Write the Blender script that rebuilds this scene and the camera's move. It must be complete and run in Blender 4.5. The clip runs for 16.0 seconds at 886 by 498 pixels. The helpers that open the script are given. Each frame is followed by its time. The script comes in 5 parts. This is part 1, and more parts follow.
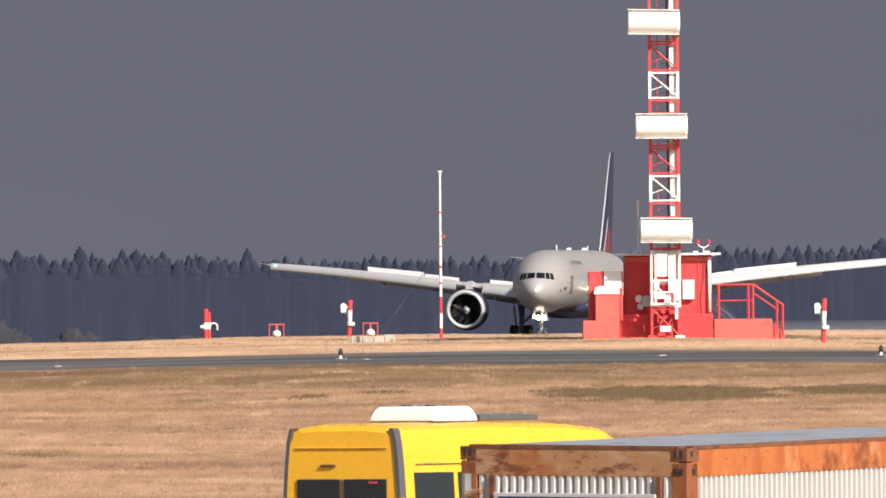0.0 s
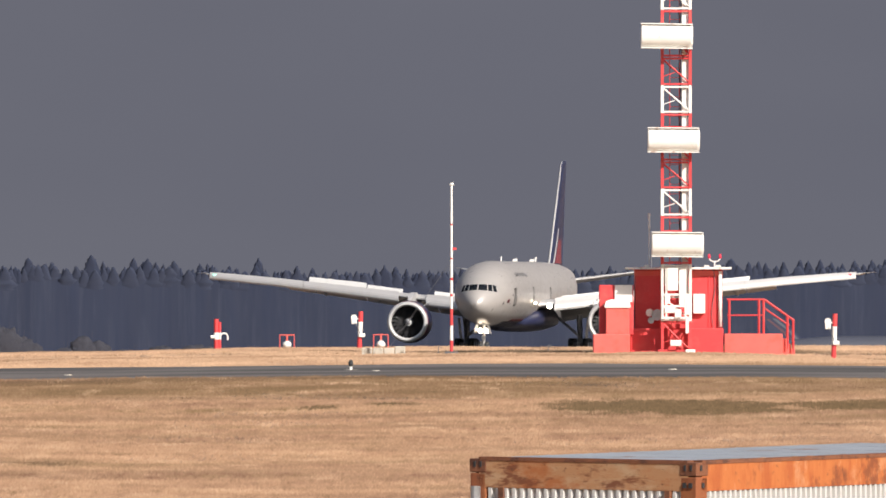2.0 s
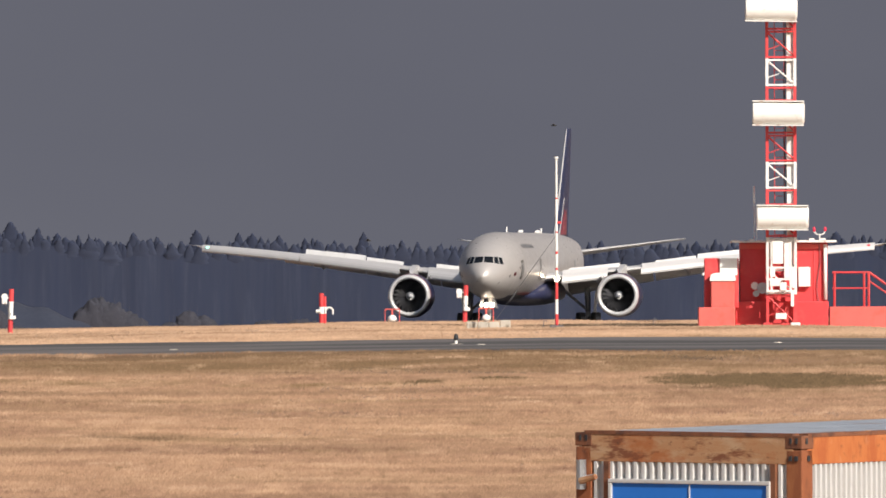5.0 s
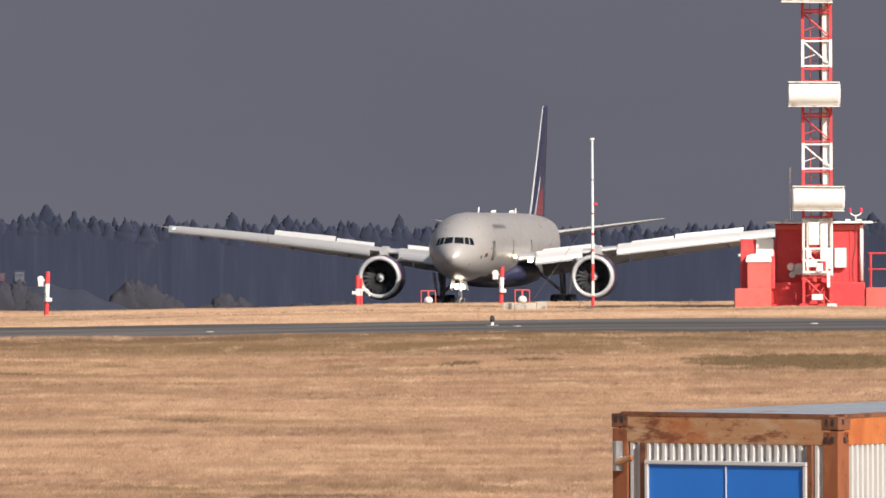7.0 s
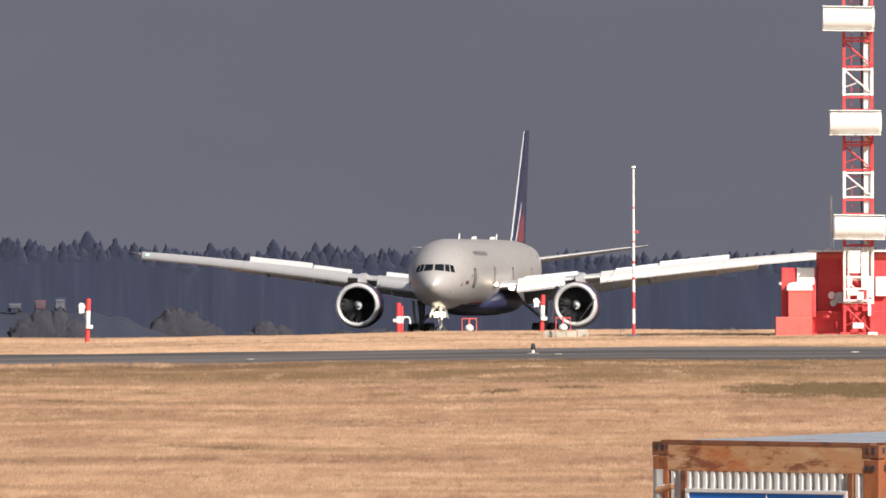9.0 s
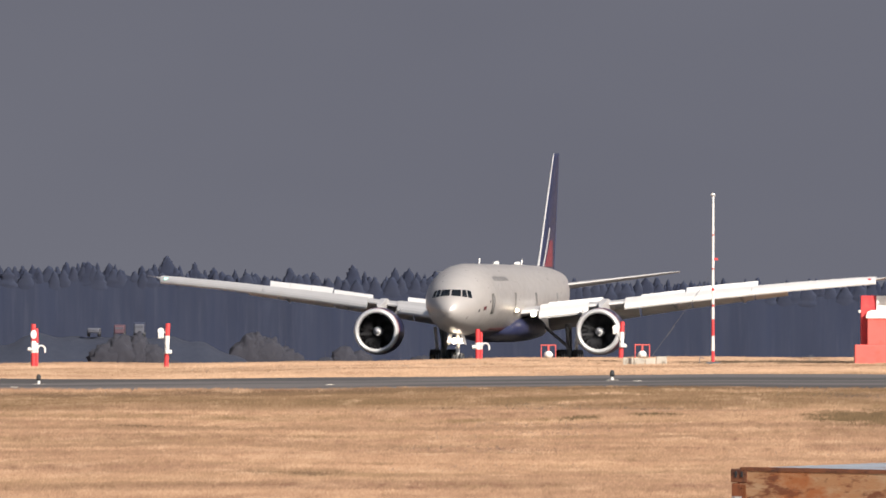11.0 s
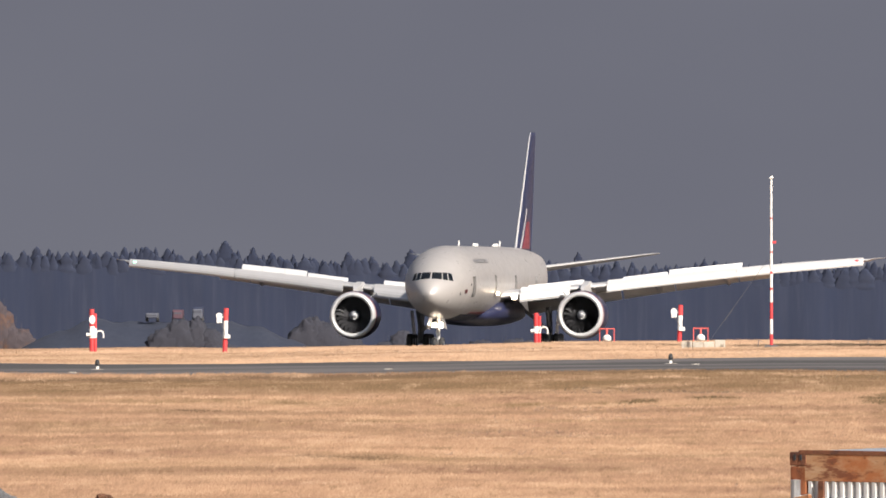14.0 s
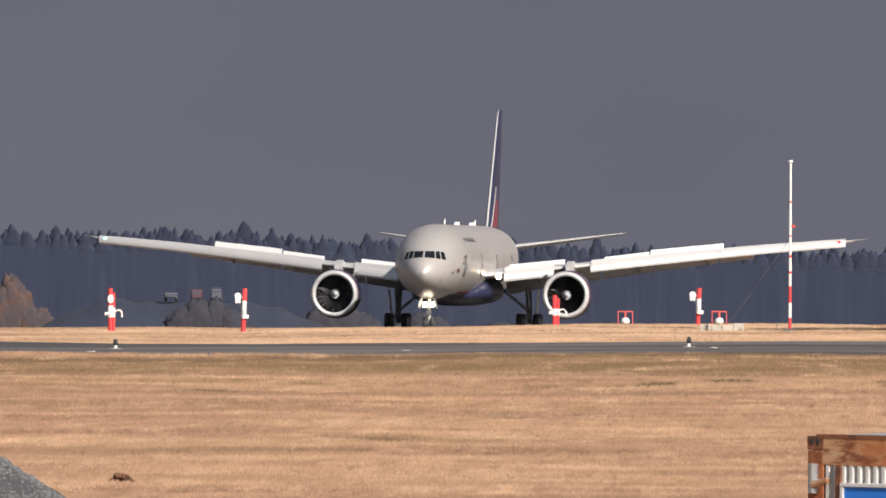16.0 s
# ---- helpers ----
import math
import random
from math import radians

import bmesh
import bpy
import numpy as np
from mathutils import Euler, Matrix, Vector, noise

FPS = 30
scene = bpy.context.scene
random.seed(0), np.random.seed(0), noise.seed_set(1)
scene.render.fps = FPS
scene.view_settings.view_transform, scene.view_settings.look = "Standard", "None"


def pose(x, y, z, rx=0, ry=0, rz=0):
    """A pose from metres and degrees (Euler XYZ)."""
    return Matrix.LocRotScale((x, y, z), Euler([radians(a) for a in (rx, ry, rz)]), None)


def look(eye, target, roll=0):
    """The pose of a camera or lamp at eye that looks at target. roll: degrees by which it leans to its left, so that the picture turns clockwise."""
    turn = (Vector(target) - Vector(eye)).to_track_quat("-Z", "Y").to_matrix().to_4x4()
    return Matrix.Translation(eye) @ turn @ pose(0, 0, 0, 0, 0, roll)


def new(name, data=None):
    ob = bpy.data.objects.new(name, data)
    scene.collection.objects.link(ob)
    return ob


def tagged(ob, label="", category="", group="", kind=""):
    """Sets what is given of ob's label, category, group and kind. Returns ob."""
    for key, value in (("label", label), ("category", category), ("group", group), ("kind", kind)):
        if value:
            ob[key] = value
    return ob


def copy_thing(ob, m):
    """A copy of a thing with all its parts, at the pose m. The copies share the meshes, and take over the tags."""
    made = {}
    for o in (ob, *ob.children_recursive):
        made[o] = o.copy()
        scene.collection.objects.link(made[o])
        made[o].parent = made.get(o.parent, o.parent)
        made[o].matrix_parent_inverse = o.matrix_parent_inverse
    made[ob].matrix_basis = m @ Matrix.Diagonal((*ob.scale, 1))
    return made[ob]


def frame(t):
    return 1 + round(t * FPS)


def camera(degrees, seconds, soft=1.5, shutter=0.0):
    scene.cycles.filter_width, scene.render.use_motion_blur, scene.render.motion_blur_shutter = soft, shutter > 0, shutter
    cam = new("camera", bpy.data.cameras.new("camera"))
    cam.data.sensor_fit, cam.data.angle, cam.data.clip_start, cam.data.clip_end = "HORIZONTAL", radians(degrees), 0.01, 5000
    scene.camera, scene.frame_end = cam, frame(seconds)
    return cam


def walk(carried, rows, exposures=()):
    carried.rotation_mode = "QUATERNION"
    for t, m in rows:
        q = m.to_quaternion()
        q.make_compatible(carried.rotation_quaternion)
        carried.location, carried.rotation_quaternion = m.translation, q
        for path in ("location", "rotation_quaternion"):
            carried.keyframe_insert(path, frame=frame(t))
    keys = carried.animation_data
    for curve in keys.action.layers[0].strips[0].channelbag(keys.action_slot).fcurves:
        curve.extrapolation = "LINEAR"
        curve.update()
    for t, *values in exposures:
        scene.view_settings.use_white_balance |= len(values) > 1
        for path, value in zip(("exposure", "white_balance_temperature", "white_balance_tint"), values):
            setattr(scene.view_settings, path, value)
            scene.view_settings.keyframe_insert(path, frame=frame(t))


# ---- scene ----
EYE = 4.0          # the camera's height over the parking ground
cam = camera(2.0, 16.0, 1.7)
# seconds, pan to the right, tilt upwards, roll: a long lens on a tripod that follows the jet
PATH = [
    (0.0, 0.0007, 0.1510, -0.52),
    (0.5, 0.0143, 0.1910, -0.24),
    (1.0, 0.0166, 0.2085, -0.06),
    (1.5, -0.0046, 0.1936, 0.03),
    (2.0, -0.0243, 0.1784, -0.02),
    (2.5, -0.0511, 0.1823, 0.03),
    (3.0, -0.0909, 0.1834, -0.14),
    (3.5, -0.1459, 0.1343, -0.09),
    (4.0, -0.1779, 0.0819, -0.14),
    (4.5, -0.2185, 0.0868, -0.14),
    (5.0, -0.2615, 0.1198, -0.17),
    (7.5, -0.3545, 0.0739, -0.30),
    (8.0, -0.3484, 0.1234, -0.34),
    (8.5, -0.3729, 0.1512, -0.16),
    (9.0, -0.4354, 0.1416, -0.16),
    (11.5, -0.6336, 0.2078, 0.11),
    (12.0, -0.6628, 0.1744, 0.03),
    (12.5, -0.6741, 0.1647, -0.05),
    (13.0, -0.6808, 0.2156, 0.05),
    (13.5, -0.7029, 0.2459, 0.12),
    (14.0, -0.7462, 0.1651, -0.09),
    (14.5, -0.7893, 0.0903, -0.15),
    (15.0, -0.7785, 0.0825, -0.05),
    (15.5, -0.7823, 0.1133, 0.17),
    (16.0, -0.7890, 0.1233, 0.30),
]


def view(pan, tilt, roll):
    return pose(0, 0, EYE, 90 + tilt, 0, -pan) @ pose(0, 0, 0, 0, 0, roll)


# the film camera's own exposure drifts a little
EXPOSURES = [(0.0, 0.50), (1.5, 0.47), (3.5, 0.41), (5.0, 0.33), (7.5, 0.42), (9.0, 0.52), (12.5, 0.57), (14.0, 0.63), (14.5, 0.60), (16.0, 0.44)]
walk(cam, [(t, view(pan, tilt, roll)) for t, pan, tilt, roll in PATH], EXPOSURES)

# ---- light ----
SUN_SIDE, SUN_HEIGHT = 36.0, 32.0     # degrees to the right of straight behind the camera, and above the horizon
world = bpy.data.worlds.new("world")
scene.world = world
world.use_nodes = True
wn = world.node_tree
sky = wn.nodes.new("ShaderNodeTexSky")
sky.sky_type, sky.sun_disc = "NISHITA", False
sky.sun_elevation, sky.sun_rotation = radians(SUN_HEIGHT), radians(180 - SUN_SIDE)
sky.air_density, sky.dust_density = 1.0, 1.5
wn.nodes["Background"].inputs["Strength"].default_value = 0.07
wn.links.new(sky.outputs["Color"], wn.nodes["Background"].inputs["Color"])
sun = new("sun", bpy.data.lights.new("sun", "SUN"))
sun.data.energy, sun.data.angle, sun.data.color = 4.6, radians(0.53), (1.0, 0.92, 0.83)
sun_from = Vector((math.sin(radians(SUN_SIDE)) * math.cos(radians(SUN_HEIGHT)),
                   -math.cos(radians(SUN_SIDE)) * math.cos(radians(SUN_HEIGHT)), math.sin(radians(SUN_HEIGHT))))
sun.matrix_world = look(sun_from * 50, (0, 0, 0))

# ---- materials ----
def material(name, color, rough=0.6, metal=0.0, vary=0.12, scale=3.0, bump=0.0, bump_scale=40.0, second=None, mask_scale=1.0, mask=(0.45, 0.6), stretch=(1, 1, 1), per_piece=0.0):
    """Paint, metal or stone: a base colour with broad and fine variation, patches of a second colour, and relief."""
    m = bpy.data.materials.new(name)
    m.use_nodes = True
    nt = m.node_tree
    b = nt.nodes["Principled BSDF"]
    b.inputs["Roughness"].default_value, b.inputs["Metallic"].default_value = rough, metal
    co = nt.nodes.new("ShaderNodeTexCoord")
    mp = nt.nodes.new("ShaderNodeMapping")
    mp.inputs["Scale"].default_value = stretch
    nt.links.new(co.outputs["Object"], mp.inputs["Vector"])

    def noise_tex(s, detail=6.0, r=0.6):
        n = nt.nodes.new("ShaderNodeTexNoise")
        n.inputs["Scale"].default_value, n.inputs["Detail"].default_value, n.inputs["Roughness"].default_value = s, detail, r
        nt.links.new(mp.outputs["Vector"], n.inputs["Vector"])
        return n.outputs["Fac"]

    def ramp(fac, lo, hi, a, c):
        r = nt.nodes.new("ShaderNodeMapRange")
        r.inputs["From Min"].default_value, r.inputs["From Max"].default_value = lo, hi
        r.inputs["To Min"].default_value, r.inputs["To Max"].default_value = a, c
        nt.links.new(fac, r.inputs["Value"])
        return r.outputs["Result"]

    def mix(fac, a, c):
        x = nt.nodes.new("ShaderNodeMix")
        x.data_type = "RGBA"
        nt.links.new(fac, x.inputs["Factor"])
        for sock, val in ((x.inputs[6], a), (x.inputs[7], c)):
            if isinstance(val, tuple):
                sock.default_value = (*val, 1)
            else:
                nt.links.new(val, sock)
        return x.outputs[2]

    dark, light = tuple(v * (1 - vary) for v in color), tuple(min(1, v * (1 + vary)) for v in color)
    col = mix(ramp(noise_tex(scale), 0.3, 0.7, 0, 1), dark, light)
    fine = mix(ramp(noise_tex(scale * 11), 0.3, 0.7, 0, 1), tuple(v * (1 - vary * 0.6) for v in color), tuple(min(1, v * (1 + vary * 0.6)) for v in color))
    half = nt.nodes.new("ShaderNodeValue")
    half.outputs[0].default_value = 0.4
    col = mix(half.outputs[0], col, fine)
    if second:
        col = mix(ramp(noise_tex(mask_scale, 8.0, 0.65), mask[0], mask[1], 0, 1), col, second)
    if per_piece:
        info = nt.nodes.new("ShaderNodeObjectInfo")
        hsv = nt.nodes.new("ShaderNodeHueSaturation")
        nt.links.new(ramp(info.outputs["Random"], 0, 1, 1 - per_piece, 1 + per_piece), hsv.inputs["Value"])
        nt.links.new(col, hsv.inputs["Color"])
        col = hsv.outputs["Color"]
    nt.links.new(col, b.inputs["Base Color"])
    nt.links.new(ramp(noise_tex(scale * 4), 0.3, 0.7, max(0.05, rough - 0.1), min(1, rough + 0.1)), b.inputs["Roughness"])
    if bump:
        bn = nt.nodes.new("ShaderNodeBump")
        bn.inputs["Strength"].default_value, bn.inputs["Distance"].default_value = bump, 0.02
        nt.links.new(noise_tex(bump_scale), bn.inputs["Height"])
        nt.links.new(bn.outputs["Normal"], b.inputs["Normal"])
    return m


def glow(name, color, strength):
    m = bpy.data.materials.new(name)
    m.use_nodes = True
    b = m.node_tree.nodes["Principled BSDF"]
    b.inputs["Base Color"].default_value = (*color, 1)
    b.inputs["Emission Color"].default_value = (*color, 1)
    b.inputs["Emission Strength"].default_value = strength
    return m


def rust_material(name, base, layers):
    """Painted steel gone to rust: over the base colour lie stains, each with its own colour, stretch and sharp edge."""
    m = bpy.data.materials.new(name)
    m.use_nodes = True
    nt = m.node_tree
    b = nt.nodes["Principled BSDF"]
    b.inputs["Roughness"].default_value = 0.78
    co = nt.nodes.new("ShaderNodeTexCoord")
    col, height = None, None
    for k, (colour, scale, lo, hi, much) in enumerate(layers):
        mp = nt.nodes.new("ShaderNodeMapping")
        mp.inputs["Scale"].default_value, mp.inputs["Location"].default_value = scale, (3.1 * k, 1.7 * k, 0.9 * k)
        n = nt.nodes.new("ShaderNodeTexNoise")
        n.inputs["Scale"].default_value, n.inputs["Detail"].default_value, n.inputs["Roughness"].default_value = 1.0, 8.0, 0.68
        r = nt.nodes.new("ShaderNodeMapRange")
        r.inputs["From Min"].default_value, r.inputs["From Max"].default_value, r.inputs["To Max"].default_value = lo, hi, much
        x = nt.nodes.new("ShaderNodeMix")
        x.data_type = "RGBA"
        nt.links.new(co.outputs["Object"], mp.inputs["Vector"])
        nt.links.new(mp.outputs["Vector"], n.inputs["Vector"])
        nt.links.new(n.outputs["Fac"], r.inputs["Value"])
        nt.links.new(r.outputs["Result"], x.inputs["Factor"])
        if col is None:
            x.inputs[6].default_value = (*base, 1)
        else:
            nt.links.new(col, x.inputs[6])
        x.inputs[7].default_value = (*colour, 1)
        col, height = x.outputs[2], n.outputs["Fac"]
    bn = nt.nodes.new("ShaderNodeBump")
    bn.inputs["Strength"].default_value, bn.inputs["Distance"].default_value = 0.35, 0.01
    nt.links.new(height, bn.inputs["Height"])
    nt.links.new(bn.outputs["Normal"], b.inputs["Normal"])
    nt.links.new(col, b.inputs["Base Color"])
    return m


def cloud_material():
    """The even dark grey of a storm front far behind everything."""
    m = bpy.data.materials.new("storm_cloud")
    m.use_nodes = True
    nt = m.node_tree
    nt.nodes.remove(nt.nodes["Principled BSDF"])
    e = nt.nodes.new("ShaderNodeEmission")
    co = nt.nodes.new("ShaderNodeTexCoord")
    mp = nt.nodes.new("ShaderNodeMapping")
    mp.inputs["Scale"].default_value = (0.006, 0.006, 0.016)
    n = nt.nodes.new("ShaderNodeTexNoise")
    n.inputs["Scale"].default_value, n.inputs["Detail"].default_value = 1.0, 3.0
    r = nt.nodes.new("ShaderNodeValToRGB")
    r.color_ramp.elements[0].position, r.color_ramp.elements[0].color = 0.25, (0.099, 0.101, 0.126, 1)
    r.color_ramp.elements[1].position, r.color_ramp.elements[1].color = 0.75, (0.113, 0.115, 0.140, 1)
    nt.links.new(co.outputs["Object"], mp.inputs["Vector"])
    nt.links.new(mp.outputs["Vector"], n.inputs["Vector"])
    nt.links.new(n.outputs["Fac"], r.inputs["Fac"])
    nt.links.new(r.outputs["Color"], e.inputs["Color"])
    nt.links.new(e.outputs[0], nt.nodes["Material Output"].inputs["Surface"])
    return m


M = dict(
    red=material("red_paint", (0.62, 0.048, 0.054), 0.55, vary=0.10, scale=2.5, bump=0.1, second=(0.66, 0.095, 0.085), mask_scale=1.6, mask=(0.5, 0.7)),
    orange_red=material("faded_red_paint", (0.70, 0.125, 0.105), 0.6, vary=0.1, scale=3, second=(0.68, 0.10, 0.07), mask_scale=2.0, mask=(0.5, 0.68)),
    white=material("white_paint", (0.80, 0.78, 0.74), 0.5, vary=0.06, scale=4, second=(0.6, 0.52, 0.44), mask_scale=5, mask=(0.6, 0.74)),
    rusty_white=material("rust_stained_white_paint", (0.80, 0.78, 0.74), 0.5, vary=0.06, scale=4, second=(0.36, 0.17, 0.10), mask_scale=3.5, mask=(0.56, 0.66)),
    steel=material("galvanised_steel", (0.45, 0.46, 0.48), 0.4, 0.8, vary=0.15, scale=6),
    dark=material("black_rubber", (0.03, 0.03, 0.032), 0.7, vary=0.2, scale=8),
    trim=material("dark_grey_plastic", (0.09, 0.09, 0.10), 0.5, vary=0.1, scale=8),
    glass=material("dark_window_glass", (0.02, 0.024, 0.03), 0.08, vary=0.1, scale=2),
    jet_grey=material("silver_grey_aircraft_paint", (0.40, 0.375, 0.36), 0.36, 0.15, vary=0.05, scale=0.35, second=(0.37, 0.35, 0.335), mask_scale=0.6, mask=(0.5, 0.7)),
    jet_wing=material("pale_grey_aircraft_paint", (0.50, 0.49, 0.485), 0.42, 0.1, vary=0.06, scale=0.8, second=(0.5, 0.48, 0.46), mask_scale=1.2, mask=(0.55, 0.75)),
    jet_spoiler=material("pale_spoiler_paint", (0.62, 0.61, 0.60), 0.45, vary=0.06, scale=1.0),
    jet_dull=material("grey_composite", (0.30, 0.31, 0.34), 0.5, 0.0, vary=0.1, scale=0.8),
    # livery blue, taken darker to stand for the wing's shade on the belly
    jet_blue=material("dark_blue_aircraft_paint", (0.022, 0.026, 0.064), 0.38, vary=0.1, scale=0.6),
    jet_red=material("red_aircraft_paint", (0.21, 0.032, 0.045), 0.35, vary=0.08, scale=0.6),
    lip=material("polished_inlet_lip", (0.58, 0.575, 0.575), 0.42, 0.3, vary=0.05, scale=2),
    fan=material("titanium_fan_blade", (0.11, 0.11, 0.12), 0.5, 0.4, vary=0.15, scale=2),
    duct=material("dark_inlet_duct", (0.035, 0.035, 0.042), 0.6, vary=0.2, scale=1.5),
    rust_dark=material("dark_rusted_steel", (0.19, 0.072, 0.034), 0.8, vary=0.25, scale=5, bump=0.3, bump_scale=60, second=(0.09, 0.036, 0.022), mask_scale=6, mask=(0.5, 0.62)),
    zinc=material("corrugated_zinc_sheet", (0.58, 0.57, 0.555), 0.5, 0.15, vary=0.08, scale=3, stretch=(1, 1, 0.25)),
    roof_zinc=material("weathered_grey_roof_sheet", (0.42, 0.44, 0.47), 0.5, 0.3, vary=0.12, scale=1.2, second=(0.33, 0.17, 0.10), mask_scale=1.6, mask=(0.6, 0.72)),
    blue=material("blue_board", (0.018, 0.165, 0.60), 0.5, vary=0.06, scale=3),
    van=material("yellow_van_paint", (0.86, 0.47, 0.035), 0.3, vary=0.04, scale=1.5),
    concrete=material("weathered_concrete", (0.46, 0.42, 0.36), 0.85, vary=0.2, scale=3, bump=0.5, bump_scale=25, second=(0.2, 0.17, 0.13), mask_scale=4, mask=(0.5, 0.65)),
    # darker than the chips: shade in the gaps between stones, put into the colour
    gravel=material("gap_dark_crushed_stone", (0.055, 0.055, 0.058), 0.85, vary=0.25, scale=5, bump=0.4, bump_scale=30),
    stone=material("grey_stone_chips", (0.125, 0.125, 0.13), 0.85, vary=0.55, scale=14),
    soil=material("dug_brown_soil", (0.12, 0.055, 0.03), 0.95, vary=0.3, scale=6, bump=0.6, bump_scale=20),
    asphalt=material("worn_asphalt", (0.135, 0.119, 0.110), 0.95, vary=0.15, scale=0.25, bump=0.2, bump_scale=30, second=(0.060, 0.053, 0.050), mask_scale=0.07, mask=(0.45, 0.56), stretch=(0.5, 1.6, 1)),
    # the wood's base colours carry the distance haze and the cloud shade over it
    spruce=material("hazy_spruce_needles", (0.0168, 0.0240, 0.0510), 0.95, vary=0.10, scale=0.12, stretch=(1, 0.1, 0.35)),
    wood_edge=material("hazy_spruce_wood_with_pale_stems", (0.0168, 0.0240, 0.0510), 0.95, vary=0.10, scale=0.2, stretch=(1.0, 0.1, 0.07), second=(0.0235, 0.031, 0.058), mask_scale=0.9, mask=(0.53, 0.66)),
    birch=material("hazy_bare_woodland", (0.0215, 0.029, 0.0565), 0.95, vary=0.10, scale=0.2),
    trunk=material("hazy_tree_trunk", (0.0225, 0.0305, 0.059), 0.95, vary=0.12, scale=0.5),
    # shrubs beyond the runway: bluish haze mixed into their base colours
    shrub=material("hazy_leafless_shrub", (0.031, 0.032, 0.044), 0.95, vary=0.14, scale=0.3),
    autumn=material("hazy_autumn_leaves", (0.055, 0.044, 0.050), 0.95, vary=0.2, scale=0.6, second=(0.10, 0.052, 0.034), mask_scale=0.5, mask=(0.5, 0.65)),
    # far vehicles and airliner: colours dimmed and blued to stand for haze
    far_white=material("haze_dimmed_white_paint", (0.085, 0.09, 0.115), 0.7, vary=0.1, scale=2),
    far_red=material("haze_dimmed_red_paint", (0.085, 0.042, 0.058), 0.7, vary=0.1, scale=2),
    far_blue=material("haze_dimmed_blue_paint", (0.020, 0.028, 0.062), 0.7, vary=0.1, scale=2),
    far_hull=material("haze_dimmed_grey", (0.055, 0.06, 0.082), 0.6, vary=0.1, scale=0.5),
    # bank and lowest shrubs, their colour shifted to blue for the haze before them
    bank=material("haze_tinted_bank_and_scrub", (0.028, 0.034, 0.055), 0.95, vary=0.12, scale=0.5, bump=0.5, bump_scale=3, second=(0.024, 0.030, 0.051), mask_scale=0.4, mask=(0.45, 0.6)),
    bird=material("dark_feathers", (0.03, 0.03, 0.03), 0.8),
    lamp=glow("landing_light", (1.0, 0.86, 0.66), 16.0),
    root_lamp=glow("wing_root_light", (1.0, 0.80, 0.56), 14.0),
    nav_red=glow("red_navigation_light", (1.0, 0.03, 0.03), 1.6),
    nav_green=glow("green_navigation_light", (0.35, 1.0, 0.75), 1.2),
    beacon=glow("red_obstruction_light", (0.55, 0.02, 0.05), 0.4),
)


M["rust"] = rust_material("rust_stained_tan_beam", (0.41, 0.215, 0.105), (
    ((0.47, 0.315, 0.19), (1.6, 1.6, 5.0), 0.47, 0.60, 0.85), ((0.36, 0.115, 0.035), (1.5, 1.5, 3.2), 0.50, 0.60, 0.85),
    ((0.16, 0.048, 0.020), (2.2, 2.2, 7.0), 0.54, 0.62, 0.9), ((0.10, 0.04, 0.02), (14.0, 14.0, 22.0), 0.60, 0.68, 0.7)))
M["rust_side"] = rust_material("bright_orange_rust_beam", (0.43, 0.135, 0.038), (
    ((0.56, 0.37, 0.22), (1.4, 1.4, 1.0), 0.52, 0.64, 0.75), ((0.34, 0.085, 0.022), (5.5, 5.5, 1.2), 0.47, 0.60, 0.85),
    ((0.17, 0.048, 0.018), (3.0, 3.0, 2.0), 0.56, 0.64, 0.85), ((0.10, 0.04, 0.02), (16.0, 16.0, 16.0), 0.60, 0.68, 0.7)))
M["rust_post"] = rust_material("streaked_rust_post", (0.245, 0.078, 0.030), (
    ((0.35, 0.13, 0.048), (4.0, 4.0, 1.0), 0.50, 0.62, 0.8), ((0.15, 0.050, 0.022), (5.0, 5.0, 1.6), 0.51, 0.60, 0.85),
    ((0.08, 0.035, 0.02), (15.0, 15.0, 9.0), 0.60, 0.67, 0.7)))


# ---- mesh tools ----
def part(name, bm, mat, parent=None, label="", smooth=False):
    me = bpy.data.meshes.new(name)
    bmesh.ops.recalc_face_normals(bm, faces=bm.faces[:])
    bm.to_mesh(me)
    bm.free()
    me.materials.append(mat)
    if smooth:
        for poly in me.polygons:
            poly.use_smooth = True
    ob = new(name, me)
    if parent:
        ob.parent = parent
    if label:
        tagged(ob, label)
    return ob


def thing(name, m, label, category, group=""):
    ob = new(name)
    ob.empty_display_size = 0.2
    ob.matrix_world = m
    return tagged(ob, label, category, group)


def box(bm, centre, size, m=None, bevel=0.0):
    made = bmesh.ops.create_cube(bm, size=1.0)["verts"]
    for v in made:
        v.co = Vector((v.co.x * size[0], v.co.y * size[1], v.co.z * size[2]))
    if bevel:
        edges = list({e for v in made for e in v.link_edges})
        made = bmesh.ops.bevel(bm, geom=edges, offset=bevel, segments=2, affect="EDGES", profile=0.5)["verts"]
    for v in made:
        v.co = Vector(centre) + ((m @ v.co) if m else v.co)
    return made


def rod(bm, a, b, r, r2=None, n=8, caps=True):
    a, b = Vector(a), Vector(b)
    turn = (b - a).to_track_quat("Z", "Y").to_matrix()
    rings = []
    for p, q in ((a, r), (b, r if r2 is None else r2)):
        rings.append([bm.verts.new(p + turn @ Vector((q * math.cos(k * 2 * math.pi / n), q * math.sin(k * 2 * math.pi / n), 0))) for k in range(n)])
    for k in range(n):
        bm.faces.new((rings[0][k], rings[0][(k + 1) % n], rings[1][(k + 1) % n], rings[1][k]))
    if caps:
        bm.faces.new(rings[0][::-1])
        bm.faces.new(rings[1])


